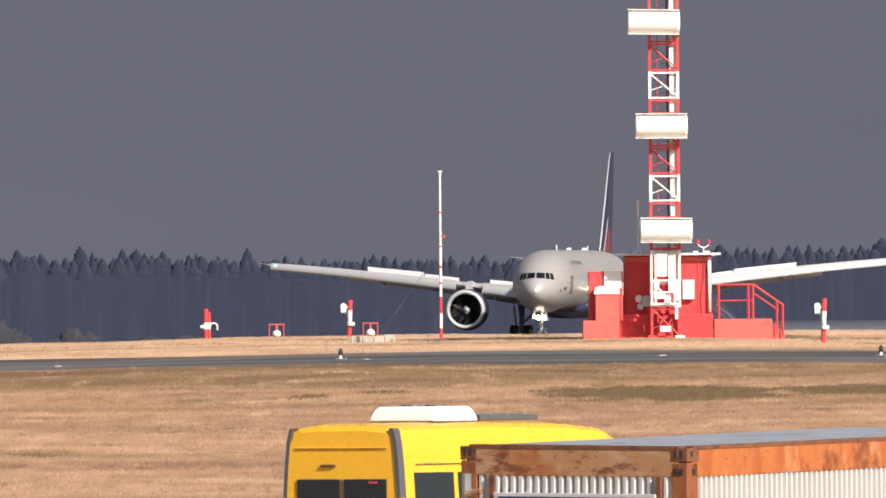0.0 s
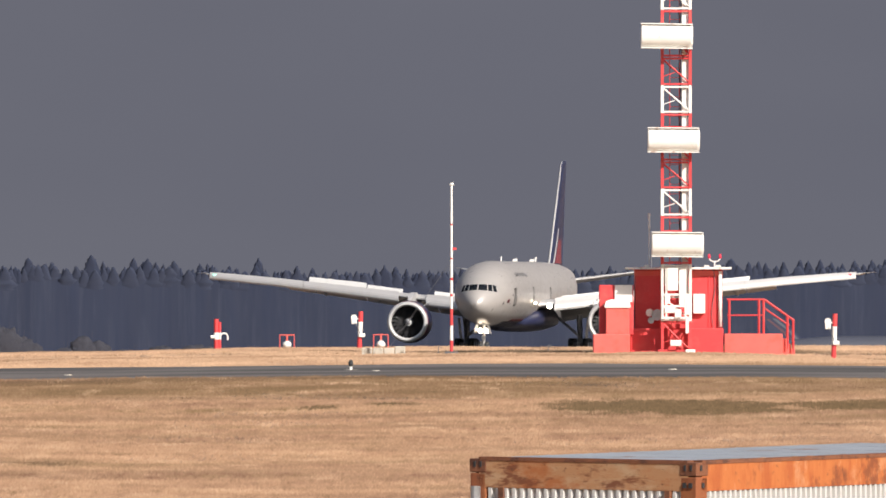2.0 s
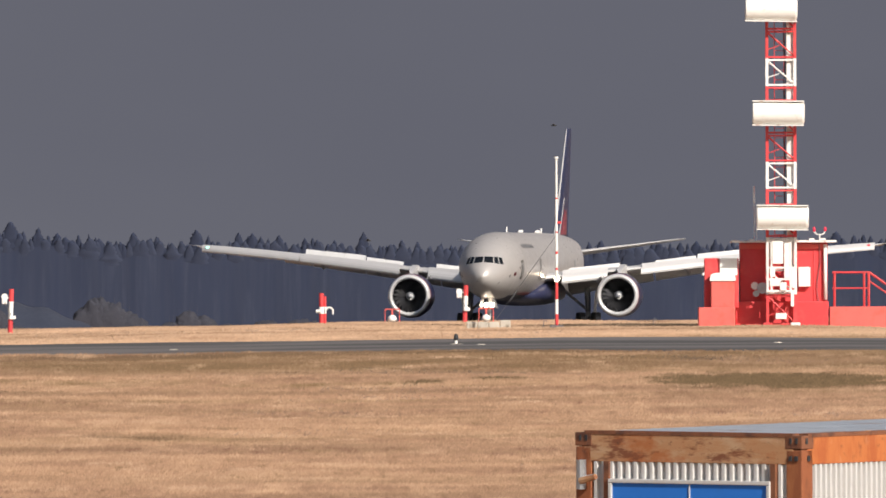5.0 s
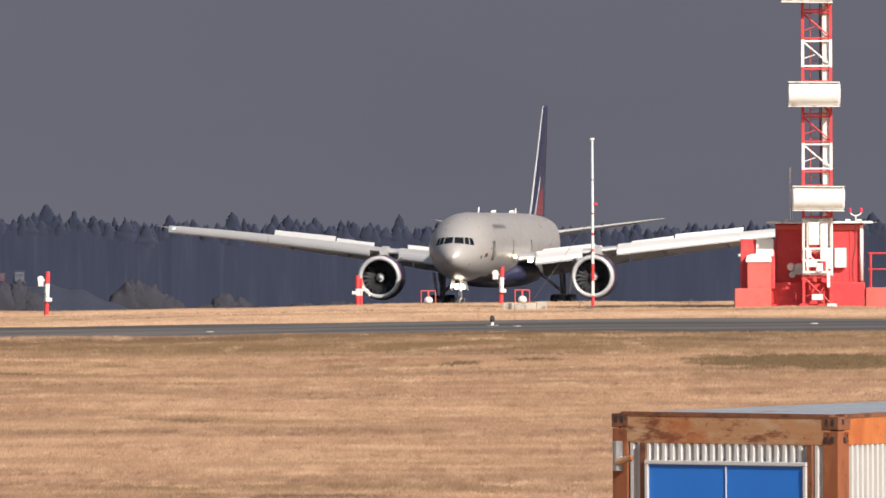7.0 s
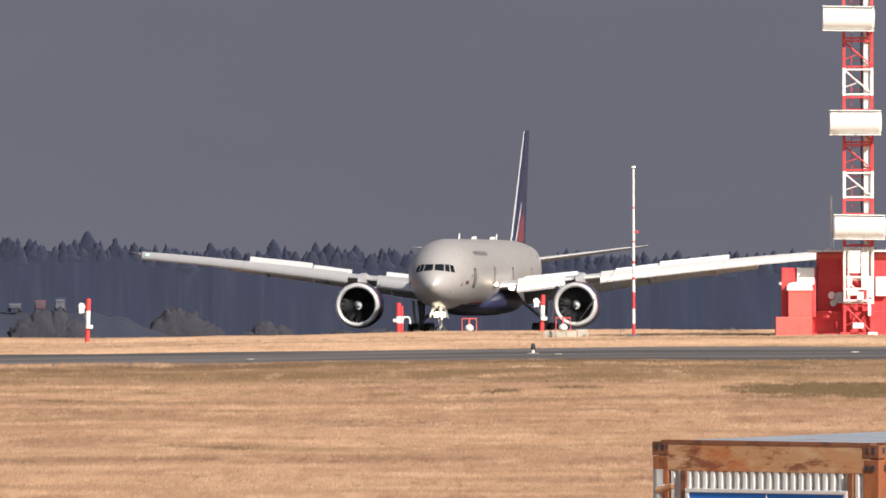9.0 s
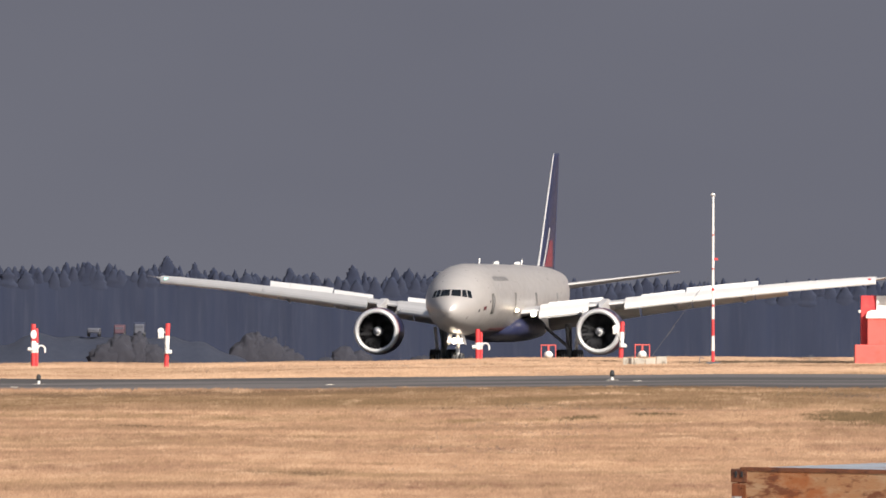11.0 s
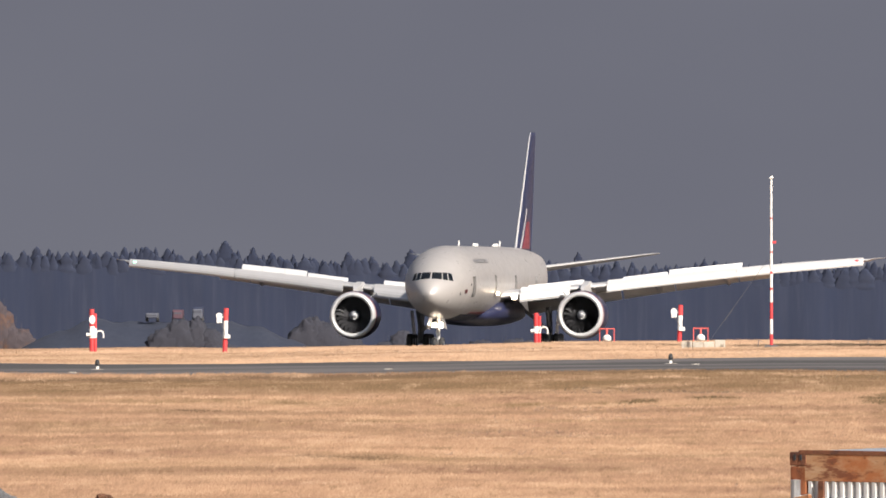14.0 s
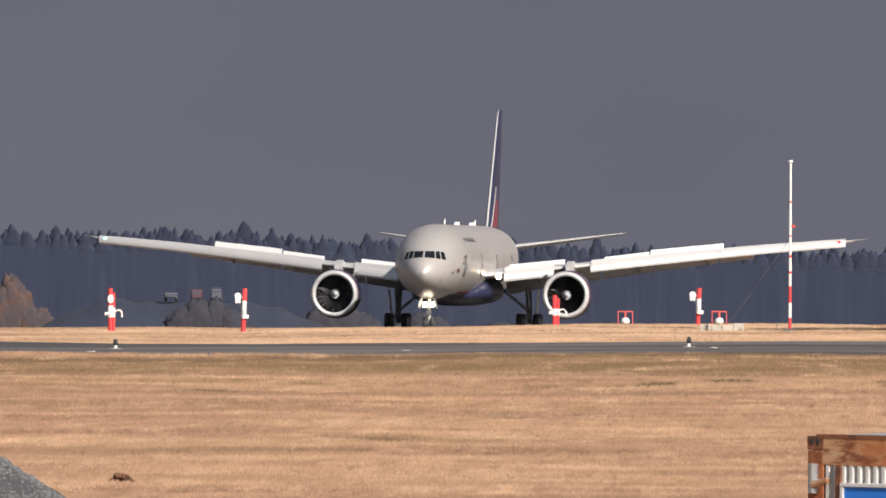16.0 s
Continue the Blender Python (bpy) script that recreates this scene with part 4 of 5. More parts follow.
def far_airliner():
    """A smaller airliner that taxies behind the runway; it heads towards +x."""
    jet2 = thing("taxiing_jet", pose(50, 3600, -2.4), "distant grey airliner with a dark blue tail fin", "airplane")
    bm = bmesh.new()
    rows = ((-0.5, 0.3, 4.6), (2, 0.8, 4.4), (6, 1.5, 4.05), (10, 1.95, 3.9), (28, 1.95, 3.9), (31, 1.7, 3.8), (33, 1.2, 3.6), (34.2, 0.3, 3.4))
    loft(bm, [[(x, r * math.cos(2 * math.pi * k / 20), z + r * math.sin(2 * math.pi * k / 20)) for k in range(20)] for x, r, z in rows])
    part("fuselage", bm, M["far_hull"], jet2, "grey fuselage, its colour dimmed for haze", smooth=True)
    bm = bmesh.new()
    loft(bm, [[(x0, -t, z), (x1, -t, z), (x1, t, z), (x0, t, z)] for z, x0, x1, t in ((5.2, 1.0, 5.4, 0.25), (8.4, -0.2, 2.4, 0.18), (10.6, -1.2, 0.5, 0.1))])
    fin = part("fin", bm, M["far_blue"], jet2, "dark blue fin with a pale sweep")
    for name, mat, dx in (("pale_sweep", "far_white", 0.0), ("red_sweep", "far_red", -1.0)):
        bm = bmesh.new()
        loft(bm, [[(x0 + dx, -t, z), (x0 + 0.5 + dx, -t, z), (x0 + 0.5 + dx, t, z), (x0 + dx, t, z)] for z, x0, t in ((5.4, 4.3, 0.27), (6.8, 2.9, 0.245), (8.3, 1.0, 0.215))])
        part(name, bm, M[mat], fin)
    for s in (-1, 1):
        bm = bmesh.new()
        loft(bm, [[(x0, s * y, z), (x1, s * y, z), (x1, s * y, z + t), (x0, s * y, z + t)] for y, x0, x1, z, t in ((1.2, 14, 20.5, 2.9, 0.6), (16.5, 11, 12.6, 4.3, 0.2))])
        part("wing", bm, M["far_hull"], jet2)
        bm = bmesh.new()
        loft(bm, [[(x0, s * y, z), (x1, s * y, z), (x1, s * y, z + t), (x0, s * y, z + t)] for y, x0, x1, z, t in ((0.5, 1.0, 4.6, 4.6, 0.3), (6.2, -0.6, 1.0, 5.1, 0.12))])
        part("tailplane", bm, M["far_hull"], jet2)
        bm = bmesh.new()
        rod(bm, (17.0, s * 5.7, 2.0), (20.5, s * 5.7, 2.0), 0.9, 1.1, 18)
        part("engine", bm, M["far_blue"], jet2)
        wheel("wheel", 15.5, s * 3.8, 0.55, 0.55, 0.4, jet2)
    for x, y in ((16.2, 3.8), (16.2, -3.8), (29.5, 0)):
        bm = bmesh.new()
        rod(bm, (x, y, 0.2), (x, y, 2.6), 0.15, n=8)
        part("gear_leg", bm, M["far_hull"], jet2)
    bm = bmesh.new()
    box(bm, (29.5, 0, 0.38), (0.75, 0.5, 0.75), bevel=0.2)
    part("nose_wheel", bm, M["dark"], jet2)
    return jet2


jet2 = far_airliner()


# ---- the grass itself: tufts that stand on the field ----
def build_grass():
    rng = np.random.default_rng(11)
    for name, y0, y1, count, tall in (("grass_tufts", 418, 560, 170000, 0.075), ("grass_tufts", 560, 735, 150000, 0.08), ("grass_tufts", 735, 832, 85000, 0.06)):
        ys = rng.uniform(y0, y1, count)
        xs = rng.uniform(-0.0335, 0.0205, count) * ys
        clump = np.array([noise.noise((x * 0.12, y * 0.05, 4.0)) for x, y in zip(xs, ys)])
        keep = clump + rng.uniform(-0.6, 0.6, count) > -0.42
        side = np.clip(xs, -30, 30)
        keep &= (ys < 711 - 0.75 * side) | (ys > 750.5 - 0.4 * side)
        xs, ys, clump = xs[keep], ys[keep], clump[keep]
        zs = np.array([ground_z(x, y) for x, y in zip(xs, ys)])
        n = len(xs)
        verts = np.zeros((n, 9, 3))
        for b in range(3):
            h = tall * rng.uniform(0.35, 1.25, n) * (1 + 0.5 * clump)
            lean = rng.normal(0, 0.6, n) * h + 0.2 * h
            off = rng.uniform(-0.09, 0.09, n)
            w = rng.uniform(0.012, 0.035, n)
            dy = rng.uniform(-0.1, 0.1, n)
            for k, (dx, dz) in enumerate(((off - w, -0.03), (off + w, -0.03), (off + lean, h))):
                verts[:, b * 3 + k, 0], verts[:, b * 3 + k, 1], verts[:, b * 3 + k, 2] = xs + dx, ys + dy, zs + dz
        me = bpy.data.meshes.new(name)
        flat = verts.reshape(-1, 3)
        tri = np.arange(len(flat)).reshape(-1, 3)
        me.from_pydata(flat.tolist(), [], tri.tolist())
        me.materials.append(M["tuft"])
        tagged(new(name, me), "dry pale straw tufts standing on the field", "grass", kind="stuff")


build_grass()

# ---- the antenna tower and its equipment hut ----
TX, TY = 6.89, 786.0
TZ = ground_z(TX, TY) + 0.02


def hut_box(name, x0, x1, y0, y1, z0, z1, mat, parent, label="", bevel=0.03):
    bm = bmesh.new()
    box(bm, ((x0 + x1) / 2, (y0 + y1) / 2, (z0 + z1) / 2), (x1 - x0, y1 - y0, z1 - z0), bevel=bevel)
    return part(name, bm, mat, parent, label)


def build_tower():
    tower = thing("antenna_tower", pose(TX, TY, TZ), "red and white lattice antenna tower with white drum antennas", "tower")
    half = 0.432
    # sections, from the foot up: height of the top and paint
    tops = [(0.95, "red"), (1.75, "white"), (2.72, "white"), (3.70, "red"), (4.22, "red"), (5.06, "white"), (5.92, "red"), (6.92, "red"), (7.40, "red"), (8.26, "white"), (9.14, "red"), (10.1, "red"), (10.6, "red"), (11.5, "white"), (12.4, "red"), (13.4, "white"), (14.4, "red")]
    z0 = 0.0
    for z1, paint in tops:
        bm = bmesh.new()
        for sx in (-1, 1):
            for sy in (-1, 1):
                box(bm, (sx * half, sy * half, (z0 + z1) / 2), (0.085, 0.085, z1 - z0 - 0.004))
        for zz in (z0 + 0.04, z1 - 0.05):
            for s in (-1, 1):
                box(bm, (0, s * half, zz), (2 * half - 0.09, 0.05, 0.05))
                box(bm, (s * half, 0, zz), (0.05, 2 * half - 0.09, 0.05))
        if z1 - z0 > 0.6:
            for s in (-1, 1):
                rod(bm, (-half, s * half, z1 - 0.06), (half, s * half, z0 + 0.06), 0.026, n=6)
                rod(bm, (s * half, -half, z0 + 0.06), (s * half, half, z1 - 0.06), 0.026, n=6)
            rod(bm, (-half, -half, z0 + 0.3 * (z1 - z0)), (-0.05, -half, z0 + 0.45 * (z1 - z0)), 0.016, n=5)
        part("lattice_section", bm, M[paint], tower, paint + " painted lattice section")
        z0 = z1
    # climbing ladder inside, and the bundle of feed lines
    bm = bmesh.new()
    for x in (-0.2, 0.1):
        rod(bm, (x, 0.1, 0.3), (x, 0.1, 14.4), 0.014, n=5)
    for k in range(47):
        rod(bm, (-0.2, 0.1, 0.4 + 0.3 * k), (0.1, 0.1, 0.4 + 0.3 * k), 0.01, n=5)
    part("ladder", bm, M["red"], tower, "thin red climbing ladder")
    bm = bmesh.new()
    box(bm, (0.27, -0.3, 7.9), (0.20, 0.10, 13.0), bevel=0.02)
    part("cable_duct", bm, M["white"], tower, "white vertical cable duct")
    for k, x in enumerate((0.10, 0.135)):
        bm = bmesh.new()
        loft(bm, [[(x + 0.02 * math.sin(j * 1.3 + k) + 0.014 * math.cos(a), -0.2 + 0.014 * math.sin(a), 1.5 + j * 0.32) for a in (0, 1.257, 2.513, 3.77, 5.027)] for j in range(40)])
        part("feed_cable", bm, M["dark"], tower, "black feed cable")
    # drum antennas, each a half-round white cover with flanges
    for x, z, tilt in ((-0.30, 9.78, 1.0), (-0.09, 6.56, 0.4), (0.03, 3.33, 0.8)):
        bm = bmesh.new()
        prof = [(0.30, 0.36), (-0.05, 0.36)] + [(-0.05 - 0.36 * math.sin(a), 0.36 * math.cos(a)) for a in np.linspace(0.15, math.pi - 0.15, 14)] + [(-0.05, -0.36), (0.30, -0.36)]
        lean = Matrix.Rotation(radians(tilt), 3, "Y")
        rings = []
        for px, k in ((-0.80, 0.9), (-0.77, 1.0), (-0.3, 1.0), (0.3, 1.0), (0.74, 1.0), (0.79, 0.93), (0.815, 0.7)):
            rings.append([Vector((x, -0.80, z)) + lean @ Vector((px, a * k, b * k)) for a, b in prof])
        loft(bm, rings)
        drum = part("drum_antenna", bm, M["white"], tower, "white drum antenna with rusty flanges", smooth=False)
        for s, k in ((1, 0.372), (-1, -0.372)):
            bm = bmesh.new()
            box(bm, (x, -0.80, z + k), (1.60, 0.60, 0.034), lean)
            part("flange", bm, M["rusty_white"], drum, "rust-edged flange")
        bm = bmesh.new()
        for s in (-0.35, 0.35):
            for h in (-0.2, 0.2):
                rod(bm, (x * 0.3 + s, -0.55, z + h), (x * 0.3 + s, -half, z + h), 0.03, n=6)
        part("bracket", bm, M["steel"], drum)
    # equipment frame low on the front of the tower
    bm = bmesh.new()
    for x in (-0.43, -0.31, 0.28, 0.44):
        box(bm, (x, -0.60, 1.82), (0.06, 0.06, 1.58))
    for z in (1.06, 1.42, 1.78, 2.6):
        box(bm, (0.0, -0.60, z), (0.94, 0.05, 0.06))
    part("equipment_frame", bm, M["white"], tower, "white steel equipment frame")
    rng = random.Random(3)
    for x, z, w, h in ((-0.12, 2.25, 0.34, 0.7), (0.16, 2.0, 0.16, 1.1), (-0.2, 1.3, 0.34, 0.18), (0.38, 1.45, 0.14, 0.6), (-0.28, 1.62, 0.16, 0.26), (0.05, 1.2, 0.2, 0.26), (-0.02, 0.28, 0.34, 0.18), (0.33, 0.8, 0.1, 0.45)):
        bm = bmesh.new()
        box(bm, (x, -0.57 + rng.uniform(-0.03, 0.03), z), (w, 0.16, h), bevel=0.015)
        part("junction_box", bm, M["white"], tower, "white junction box")
    bm = bmesh.new()
    box(bm, (-0.30, -0.5, 2.35), (0.16, 0.05, 0.5), bevel=0.01)
    part("grey_plate", bm, M["concrete"], tower, "stained grey plate")
    for sx in (-1, 1):
        bm = bmesh.new()
        box(bm, (sx * half, -half, -0.1), (0.3, 0.3, 0.36), bevel=0.02)
        part("footing", bm, M["white"] if sx > 0 else M["red"], tower, "painted concrete footing")
    return tower


def build_hut():
    hut = thing("equipment_hut", pose(TX, TY, TZ), "bright red equipment hut on a raised red plinth", "hut")
    hut_box("plinth", -1.42, 1.47, 0.62, 3.6, -0.25, 0.74, M["red"], hut, "red concrete plinth")
    hut_box("plinth_wing", -2.57, -1.43, 0.02, 3.3, -0.25, 0.56, M["orange_red"], hut, "faded red plinth block")
    body = hut_box("hut_wall", -1.28, 1.44, 0.95, 3.4, 0.72, 2.56, M["red"], hut, "red sheet-metal hut wall", 0.02)
    roof = hut_box("hut_roof", -1.56, 1.72, 0.6, 3.75, 2.56, 2.63, M["rusty_white"], hut, "thin weathered roof slab", 0.012)
    for x in (-0.9, -0.3, 0.95, 1.3):
        bm = bmesh.new()
        box(bm, (x, 0.75, 2.66), (0.16, 0.2, 0.06), bevel=0.015)
        part("roof_weight", bm, M["white"], roof, "pale block on the roof edge")
    # ribs of the sheet wall, the door and its frame
    for x in (-1.25, -0.55, 0.45, 1.02):
        hut_box("wall_rib", x - 0.02, x + 0.02, 0.925, 0.948, 0.75, 2.5, M["red"], body, "", 0.006)
    hut_box("fascia", -1.29, 1.45, 0.90, 0.94, 2.36, 2.52, M["orange_red"], body, "lighter red fascia", 0.01)
    hut_box("wall_cabinet", 0.53, 0.90, 0.72, 0.945, 1.19, 1.80, M["white"], hut, "white wall cabinet", 0.02)
    bm = bmesh.new()
    rod(bm, (1.37, 0.86, 0.78), (1.37, 0.86, 2.5), 0.055, n=12)
    part("downpipe", bm, M["white"], hut, "white vertical pipe", smooth=True)
    bm = bmesh.new()
    last = None
    for k in range(14):
        p = (1.16 + 0.05 * math.sin(k * 0.5), 0.9, 2.55 - k * 0.145)
        if last:
            rod(bm, last, p, 0.012, n=5, caps=False)
        last = p
    part("wall_cable", bm, M["trim"], hut, "loose dark cable on the wall")
    # annex panel, white sheet and cabinet on the left-hand block
    hut_box("annex", -2.38, -1.32, 0.50, 2.9, 0.54, 2.08, M["red"], hut, "darker red annex", 0.02)
    hut_box("white_sheet", -1.90, -1.36, 0.42, 0.495, 1.55, 2.08, M["white"], hut, "plain white panel", 0.01)
    cab = hut_box("cabinet", -2.18, -1.45, 0.08, 0.42, 0.54, 1.38, M["orange_red"], hut, "faded red cabinet", 0.03)
    bm = bmesh.new()
    loft(bm, [[(-1.815 + sx * w, 0.25 + sy * d * 0.62, z) for sx, sy in ((-1, -1), (1, -1), (1, 1), (-1, 1))] for z, w, d in ((1.375, 0.40, 0.34), (1.45, 0.40, 0.34), (1.58, 0.36, 0.30), (1.63, 0.22, 0.2))])
    part("cabinet_cap", bm, M["white"], cab, "white domed cabinet cap")
    bm = bmesh.new()
    rod(bm, (-2.41, 0.55, 1.55), (-2.41, 0.55, 1.63), 0.05, n=10)
    part("bell", bm, M["white"], hut)
    # loudspeaker-like grey units in front of the wall
    for x, z, w, h in ((-0.82, 1.22, 0.22, 0.24), (-0.58, 1.15, 0.18, 0.36), (-0.78, 0.98, 0.26, 0.2)):
        bm = bmesh.new()
        rod(bm, (x, 0.62, z), (x, 0.92, z), h * 0.5, h * 0.42, 12)
        part("vent_unit", bm, M["white"] if z > 1.2 else M["steel"], hut, "small round vent unit")
    # two red obstruction lights on a forked bracket
    bm = bmesh.new()
    rod(bm, (1.2, 1.0, 2.6), (1.2, 1.0, 2.80), 0.02, n=6)
    last = None
    for k in range(9):
        a = math.pi * k / 8
        p = (1.2 - 0.17 * math.cos(a), 1.0, 2.92 - 0.12 * math.sin(a))
        if last:
            rod(bm, last, p, 0.02, n=6)
        last = p
    fork = part("light_bracket", bm, M["white"], roof, "white forked bracket")
    for s in (-1, 1):
        bm = bmesh.new()
        loft(bm, [[(1.2 + s * 0.17 + r * math.cos(2 * math.pi * k / 12), 1.0 + r * math.sin(2 * math.pi * k / 12), z) for k in range(12)] for z, r in ((2.90, 0.032), (2.93, 0.042), (3.0, 0.042), (3.03, 0.028), (3.045, 0.01))])
        part("obstruction_light", bm, M["beacon"], roof, "red obstruction light", smooth=True)
    # whip antennas beside the tower
    for x, z1, r in ((-0.83, 4.3, 0.018), (-0.76, 3.7, 0.014)):
        bm = bmesh.new()
        rod(bm, (x, 1.1, 2.6), (x, 1.1, z1), r, r * 0.6, 8)
        rod(bm, (x, 1.1, z1 - 0.5), (x, 1.1, z1), r * 1.7, n=8)
        part("whip_antenna", bm, M["white"], roof, "thin white whip antenna")
    # landing with railing and a short flight of steps
    hut_box("landing", 1.50, 3.30, 0.55, 2.4, -0.25, 0.57, M["orange_red"], hut, "faded red landing", 0.02)
    for k in range(3):
        hut_box("step", 3.30 + k * 0.13, 3.43 + k * 0.13, 0.75, 2.1, -0.25, 0.42 - 0.16 * k, M["orange_red"], hut, "", 0.015)
    for y in (0.62, 2.3):
        bm = bmesh.new()
        rod(bm, (1.60, y, 1.63), (2.74, y, 1.63), 0.028, n=8)
        rod(bm, (1.60, y, 1.14), (2.74, y, 1.14), 0.022, n=8)
        rod(bm, (2.74, y, 1.63), (3.66, y, 0.98), 0.028, n=8)
        rod(bm, (2.74, y, 1.36), (3.52, y, 0.82), 0.018, n=8)
        rail = part("railing", bm, M["red"], hut, "red tube railing")
        for x, z0, z1 in ((1.66, 0.55, 1.63), (2.58, 0.55, 1.63), (2.72, 0.55, 1.63), (3.46, 0.1, 1.12), (3.64, 0.0, 0.99)):
            bm = bmesh.new()
            rod(bm, (x, y, z0), (x, y, z1), 0.026, n=8)
            part("post", bm, M["red"], rail)


# ---- posts, lights and small things along the crest ----
def marker_post(x, y, h, style):
    z = ground_z(x, y)
    post = thing("marker_post", pose(x, y, z), "short red and white tube post with a small white fitting", "post", "marker posts")
    r = 0.075
    if style == "plate":
        bands = ((-0.1, 0.32, "red"), (0.32, 0.72, "white"), (0.72, 1.0, "red"))
    else:
        bands = ((-0.1, 0.34, "red"), (0.34, 0.56, "white"), (0.56, 1.0, "red"))
    lean = -0.05 if style == "plate" else 0.0
    for a, b, paint in bands:
        bm = bmesh.new()
        rod(bm, (lean * (1 - a), 0, a * h), (lean * (1 - b), 0, b * h), r, n=14)
        if style == "hook":
            rod(bm, (0.11, 0.02, max(a, -0.1) * h), (0.11, 0.02, min(b, 0.9) * h), r * 0.62, n=12)
        part("tube", bm, M[paint], post, paint + " painted tube", smooth=False)
    if style == "plate":
        bm = bmesh.new()
        rod(bm, (-0.22, -0.08, h * 0.83), (-0.22, 0.0, h * 0.83), 0.1, n=14)
        box(bm, (-0.22, -0.04, h * 0.74), (0.17, 0.06, h * 0.16), bevel=0.02)
        rod(bm, (-0.22, -0.02, h * 0.8), (0, 0, h * 0.8), 0.02, n=6)
        part("sensor_head", bm, M["white"], post, "white rounded sensor head")
        bm = bmesh.new()
        box(bm, (0.03, -0.1, h * 0.36), (0.2, 0.1, 0.12), bevel=0.02)
        part("junction_box", bm, M["white"], post)
        bm = bmesh.new()
        last = None
        for k in range(7):
            p = (-0.2 + 0.03 * k, -0.1, h * (0.7 - 0.05 * k))
            if last:
                rod(bm, last, p, 0.01, n=5)
            last = p
        part("lead", bm, M["trim"], post, "thin dark lead")
    else:
        if h > 1.2:
            bm = bmesh.new()
            loft(bm, [[(0.01 + r * math.cos(2 * math.pi * k / 12), -0.1, zz + r * 1.5 * math.sin(2 * math.pi * k / 12)) for k in range(12)] for zz, r in ((h * 0.76, 0.09),)] + [[(0.01 + 0.1 * math.cos(2 * math.pi * k / 12), -0.02, h * 0.76 + 0.16 * math.sin(2 * math.pi * k / 12)) for k in range(12)]])
            part("sensor_head", bm, M["white"], post, "white oval sensor head")
            bm = bmesh.new()
            box(bm, (0.02, -0.085, h * 0.5), (0.15, 0.05, 0.3), bevel=0.02)
            part("white_sleeve", bm, M["white"], post)
        bm = bmesh.new()
        last = None
        for k in range(13):
            a = math.pi * (1.0 - k / 9)
            p = (0.25 + 0.12 * math.cos(a), -0.06, h * 0.42 + 0.12 * math.sin(a)) if k <= 9 else (0.37, -0.06, h * 0.42 - 0.035 * (k - 9))
            if last:
                rod(bm, last, p, 0.028, n=7)
            last = p
        part("gooseneck", bm, M["white"], post, "curved white gooseneck pipe")
        bm = bmesh.new()
        rod(bm, (-0.17, -0.05, h * 0.42), (-0.05, -0.05, h * 0.42), 0.06, 0.05, 10)
        part("side_fitting", bm, M["white"], post)


def framed_light(x, y):
    z = ground_z(x, y)
    ob = thing("framed_light", pose(x, y, z), "white lamp inside a small orange tube frame", "light", "framed lights")
    bm = bmesh.new()
    for sx in (-0.23, 0.23):
        rod(bm, (sx, 0, -0.05), (sx, 0, 0.46), 0.014, n=6)
    rod(bm, (-0.24, 0, 0.46), (0.24, 0, 0.46), 0.02, n=6)
    part("tube_frame", bm, M["orange_red"], ob, "orange tube frame")
    bm = bmesh.new()
    rod(bm, (0, 0, 0.46), (0, 0, 0.26), 0.03, n=6)
    part("hanger", bm, M["orange_red"], ob)
    bm = bmesh.new()
    loft(bm, [[(r * math.cos(2 * math.pi * k / 14), r * math.sin(2 * math.pi * k / 14), zz) for k in range(14)] for zz, r in ((0.05, 0.06), (0.08, 0.12), (0.15, 0.145), (0.22, 0.12), (0.27, 0.05))])
    part("lamp_head", bm, M["white"], ob, "white round lamp head", smooth=True)
    bm = bmesh.new()
    rod(bm, (0, 0, -0.05), (0, 0, 0.06), 0.05, n=8)
    part("foot", bm, M["trim"], ob)


def taxi_edge_light(x, y):
    z = ground_z(x, y)
    ob = thing("taxiway_edge_light", pose(x, y, z), "small black taxiway edge light on a pale base", "light", "taxiway edge lights")
    bm = bmesh.new()
    rod(bm, (0, 0, 0.0), (0, 0, 0.045), 0.2, 0.18, 18)
    part("base_plate", bm, M["concrete"], ob, "pale round base")
    bm = bmesh.new()
    rod(bm, (0, 0, 0.04), (0, 0, 0.2), 0.045, 0.035, 10)
    part("stem", bm, M["white"], ob, "pale stem")
    bm = bmesh.new()
    loft(bm, [[(r * math.cos(2 * math.pi * k / 14), r * math.sin(2 * math.pi * k / 14), zz) for k in range(14)] for zz, r in ((0.14, 0.062), (0.2, 0.07), (0.26, 0.064), (0.31, 0.045), (0.33, 0.015))])
    part("globe", bm, M["dark"], ob, "dark lamp globe", smooth=True)


